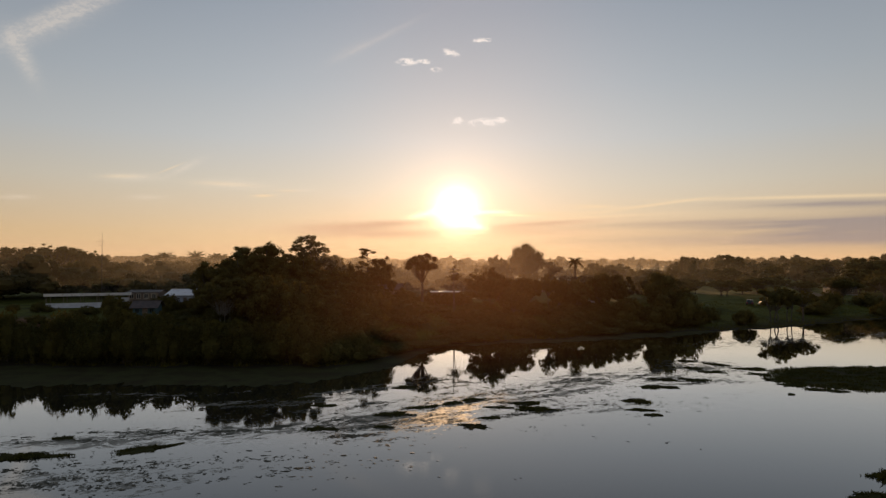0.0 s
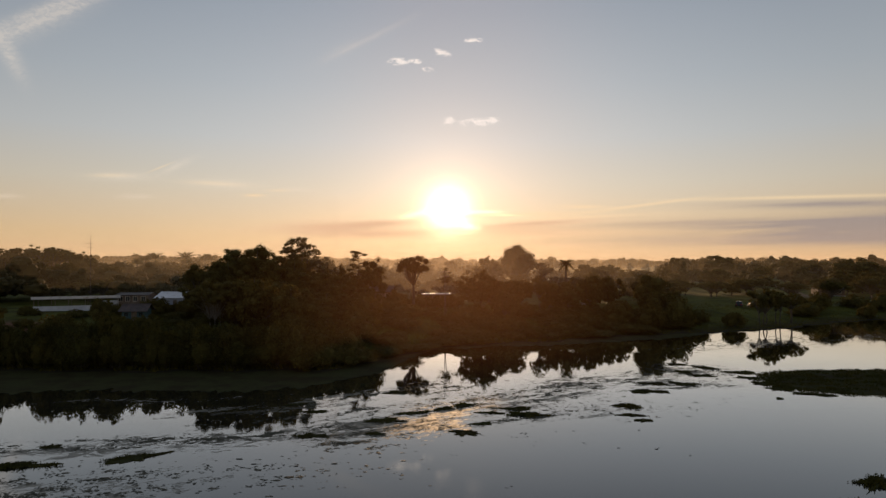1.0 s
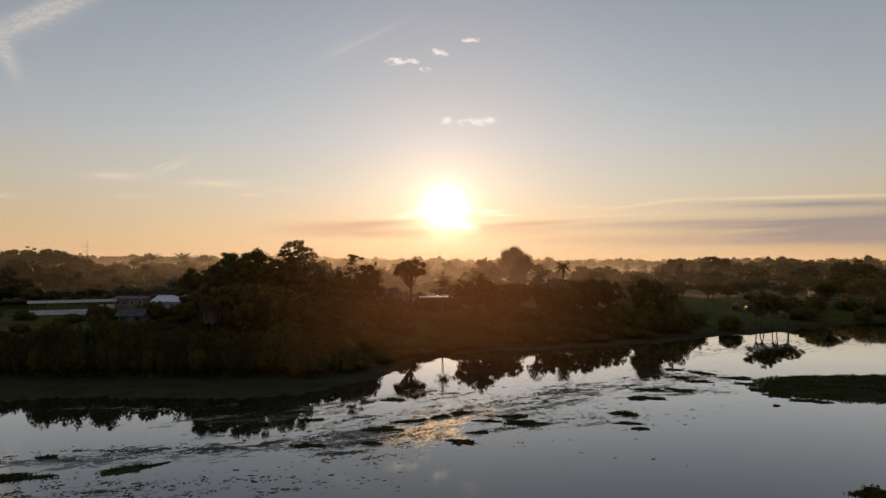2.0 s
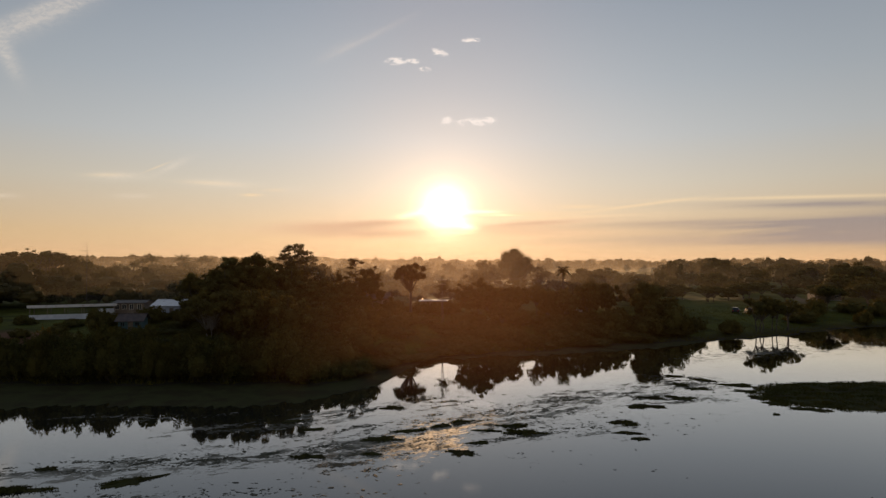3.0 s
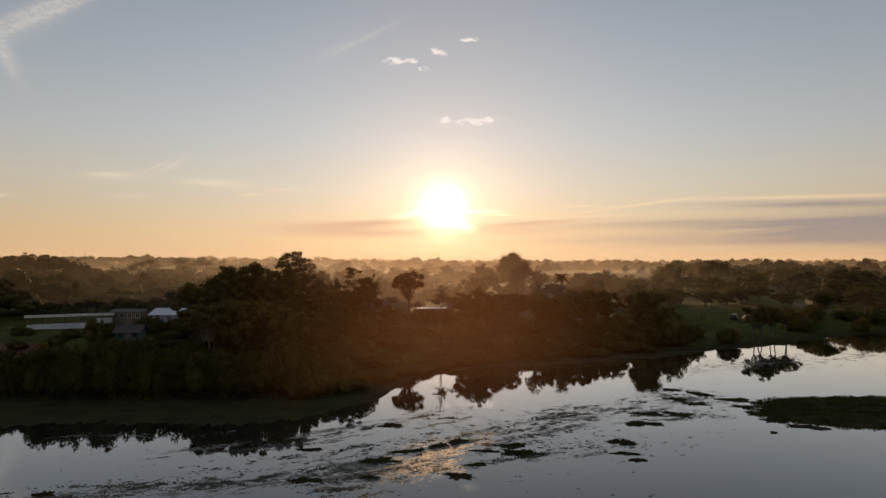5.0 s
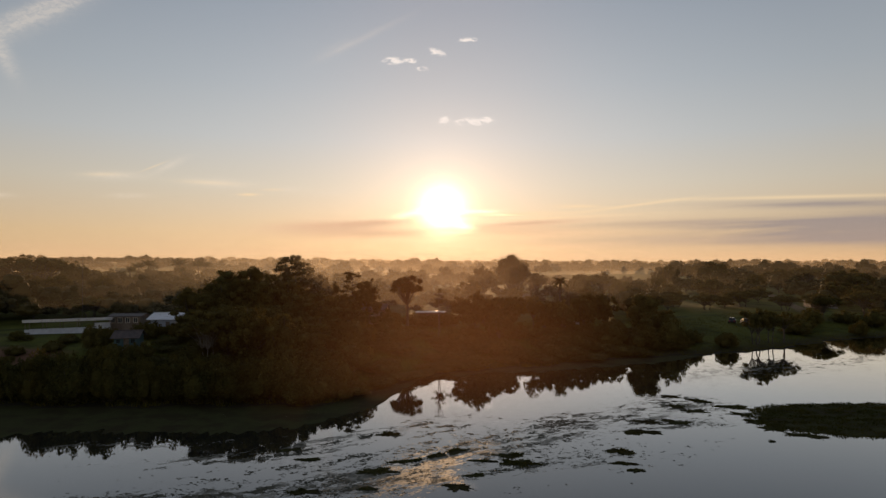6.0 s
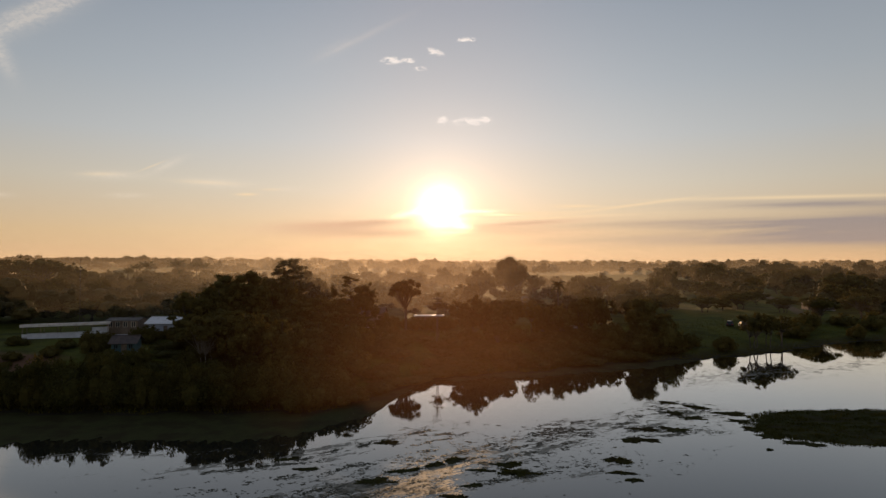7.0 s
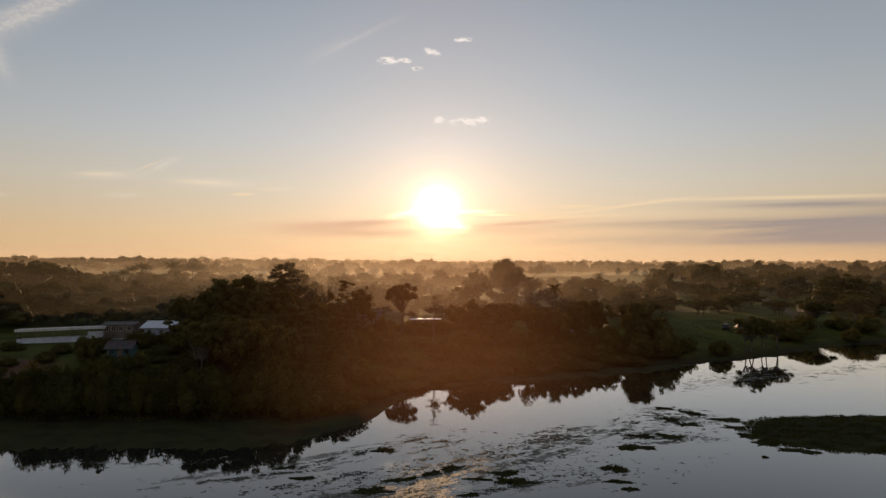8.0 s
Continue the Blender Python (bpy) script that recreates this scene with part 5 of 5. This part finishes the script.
RAFTS = [
    (-29.6, 43.4, 2.7, 1.1, 12, 0.45), (-21.2, 45.3, 2.0, 0.7, 25, 0.4), (-29.1, 47.9, 0.7, 0.45, 0, 0.3), (8.5, 57.4, 1.9, 0.95, -12, 0.45), (7.9, 59.6, 1.2, 0.6, 0, 0.5), (5.4, 58.0, 1.0, 0.3, -10, 0.3),
    (-4.5, 55.2, 1.4, 0.9, 0, 0.35), (-1.8, 58.2, 1.5, 0.5, 18, 0.35), (0.9, 59.8, 1.3, 0.5, 38, 0.35), (2.7, 61.1, 1.2, 0.70, 25, 0.4), (-9.9, 50.6, 1.2, 0.55, 0, 0.3), (-4.1, 67.1, 0.9, 0.8, 0, 0.4), (-4.9, 51.2, 0.7, 0.4, 0, 0.25),
    (2.6, 51.5, 1.0, 0.8, 0, 0.25), (4.1, 54.2, 0.9, 0.35, 10, 0.25), (18.8, 60.7, 1.15, 0.75, 0, 0.5), (18.3, 57.0, 1.2, 0.35, -8, 0.3), (18.6, 55.1, 0.65, 0.35, 0, 0.3), (36.4, 81.9, 1.5, 0.9, -45, 0.3), (33.4, 85.0, 1.1, 0.7, -30, 0.2),
    (31.8, 79.2, 1.4, 0.9, -60, 0.2), (25.6, 71.6, 1.6, 1.1, 5, 0.12), (28.8, 71.4, 1.6, 1.2, -5, 0.14), (22.4, 67.0, 0.8, 0.5, 0, 0.3), (28.4, 39.2, 1.7, 1.2, 0, 0.55), (25.2, 36.0, 1.4, 0.5, 0, 0.4), (35.7, 63.6, 0.3, 0.25, 0, 0.3),
    (23.4, 67.6, 1.8, 0.9, -15, 0.10), (33.0, 76.6, 1.4, 0.9, 10, 0.10), (-13.5, 61.8, 1.0, 0.35, 10, 0.2), (-11.0, 58.8, 1.0, 0.4, 5, 0.25),
    (39.2, 78.8, 1.6, 0.9, -6, 0.35), (38.2, 75.0, 1.3, 0.8, -4, 0.3), (38.0, 71.4, 1.5, 0.9, -8, 0.35), (38.4, 68.2, 1.2, 0.8, -10, 0.3), (40.4, 65.6, 1.6, 0.8, -12, 0.3),
]
for i, (x, y, rx, ry, turn, tall) in enumerate(RAFTS):
    floating_mat(x, y, rx, ry, turn, 200 + i, tall * 0.6)
floating_mat(58.9, 71.6, 20.6, 8.8, -3, 300, 0.36, "broad low grass island in the river", 36000, 1.6, 0.17)


def pad_drift():
    """Loose leaves and scum that drift in streaks on the water."""
    rng = np.random.default_rng(8)
    # streaks: centre, half length, half width, turn in degrees, count
    drifts = [(-23, 49, 11, 1.6, 10, 620), (-12, 52, 6, 1.4, 20, 420), (-17, 59, 7, 0.5, 17, 160), (-7, 66, 9, 0.6, 38, 260), (-6, 49, 3.2, 3.0, 20, 420), (-3, 55, 5, 3.5, 30, 420), (1, 70, 5, 3.0, 35, 240),
              (7, 61, 6, 3.0, 25, 420), (12, 66, 6, 3.5, 35, 420), (20, 73, 8, 3.5, 20, 520), (30, 78, 6, 4.0, 10, 260), (-24, 39, 8, 3.5, 8, 420), (-12, 41, 8, 3.0, 5, 160), (5, 48, 12, 5.0, 10, 70), (50, 104, 16, 5.0, 25, 240),
              (62, 112, 14, 5, 30, 160), (-2, 62, 12, 0.9, 36, 300), (4, 64, 12, 0.9, 36, 300), (-12, 57, 10, 0.7, 30, 240), (14, 70, 12, 1.1, 34, 260), (8, 56, 8, 0.7, 25, 150), (70, 108, 16, 4, 20, 120), (18, 59, 5, 3.0, 0, 160), (27, 71, 6, 2.5, 0, 220), (34, 82, 5, 3.5, -30, 220), (-20, 55, 10, 2.5, 10, 60), (23, 62, 8, 4, 0, 60)]
    verts, faces = [], []
    for cx, cy, lx, ly, turn, count in drifts:
        c, s = math.cos(radians(turn)), math.sin(radians(turn))
        thick = count / (lx * ly)
        for _ in range(count * 8):
            a, b = rng.normal(0, 0.55) * lx, rng.normal(0, 0.55) * ly
            x, y = cx + a * c - b * s, cy + a * s + b * c
            along, over = x * c + y * s, y * c - x * s
            patch = noise.noise(Vector((along * 0.45 + 3, over * 1.3, 0.4))) + 0.8 * noise.noise(Vector((along * 1.5, over * 4.0, 7.4))) + 0.55 * noise.noise(Vector((along * 5.0, over * 8.0, 2.4)))
            if patch < (0.16 if thick > 4 else 0.34) + 0.75 * rng.uniform() ** 1.5 or y > float(np.interp(x, WEED_X, WEED_Y)) - 0.3 and x < 55:
                continue
            for _ in range(int(rng.integers(1, 4))):
                px, py = x + rng.normal(0, 0.16), y + rng.normal(0, 0.12)
                r = rng.uniform(0.02, 0.075) * max(1.0, y / 60) * (2.2 if rng.uniform() < 0.05 else 1.0)
                k = len(verts)
                w = rng.uniform(0, 6.28)
                z = 0.005 + 0.02 * rng.uniform()
                verts.append((px, py, z + 0.01))
                for q in range(5):
                    e = r * rng.uniform(0.5, 1.3)
                    verts.append((px + math.cos(w + q * 1.2566) * e * 1.9, py + math.sin(w + q * 1.2566) * e, z))
                faces += [(k, k + 1 + q, k + 1 + (q + 1) % 5) for q in range(5)]
    tagged(new("drifting_leaves", mesh("drifting_leaves", verts, faces, PAD)), "loose leaves and scum drifting on the river", "floating leaves", kind="stuff")


pad_drift()


def grass_tufts():
    """Rough grass on the bank and the near meadow."""
    rng = np.random.default_rng(9)
    count = 42000
    x = rng.uniform(-57, 125, count)
    y = shore(x) + 0.6 + rng.uniform(0, 1, count) ** 1.4 * 48
    z = land(x, y)
    h, t = rng.uniform(0.2, 0.7, count) * np.where((x > 45) | (x < -55), 0.45, 1.0), rng.uniform(0, 6.28, count)
    p = np.stack([x, y, z - 0.03], axis=1)
    side = np.stack([np.cos(t), np.sin(t), np.zeros(count)], axis=1) * rng.uniform(0.03, 0.09, count)[:, None]
    lean = np.stack([rng.normal(0, 0.35, count) * h, rng.normal(0, 0.35, count) * h, h], axis=1)
    v = np.stack([p - side, p + side, p + lean], axis=1).reshape(-1, 3)
    tagged(new("grass", mesh("grass", v, np.arange(count * 3).reshape(-1, 3), GRASS)), "rough grass on the river bank", "grass", kind="stuff")


grass_tufts()

# the stock trees stand among the rest
for ob, (x, y) in zip(ROUND + WIDE + OPEN + BUSH + BUSH_SHADE, [(-52, 172), (-20, 210), (15, 225), (48, 190), (-70, 185), (120, 260), (-40, 186), (-30, 240), (-36, 92), (-24, 96), (-12, 100), (14, 116), (30, 124), (-40, 90), (-47, 86), (-30, 88), (-54, 85)]):
    stand(ob, x, y, 35, 0.9, copy=False)
for ob, (x, y) in zip(PALMS, [(-118, 300), (-180, 320), (-150, 315)]):
    stand(ob, x, y, 15, 0.8, copy=False)
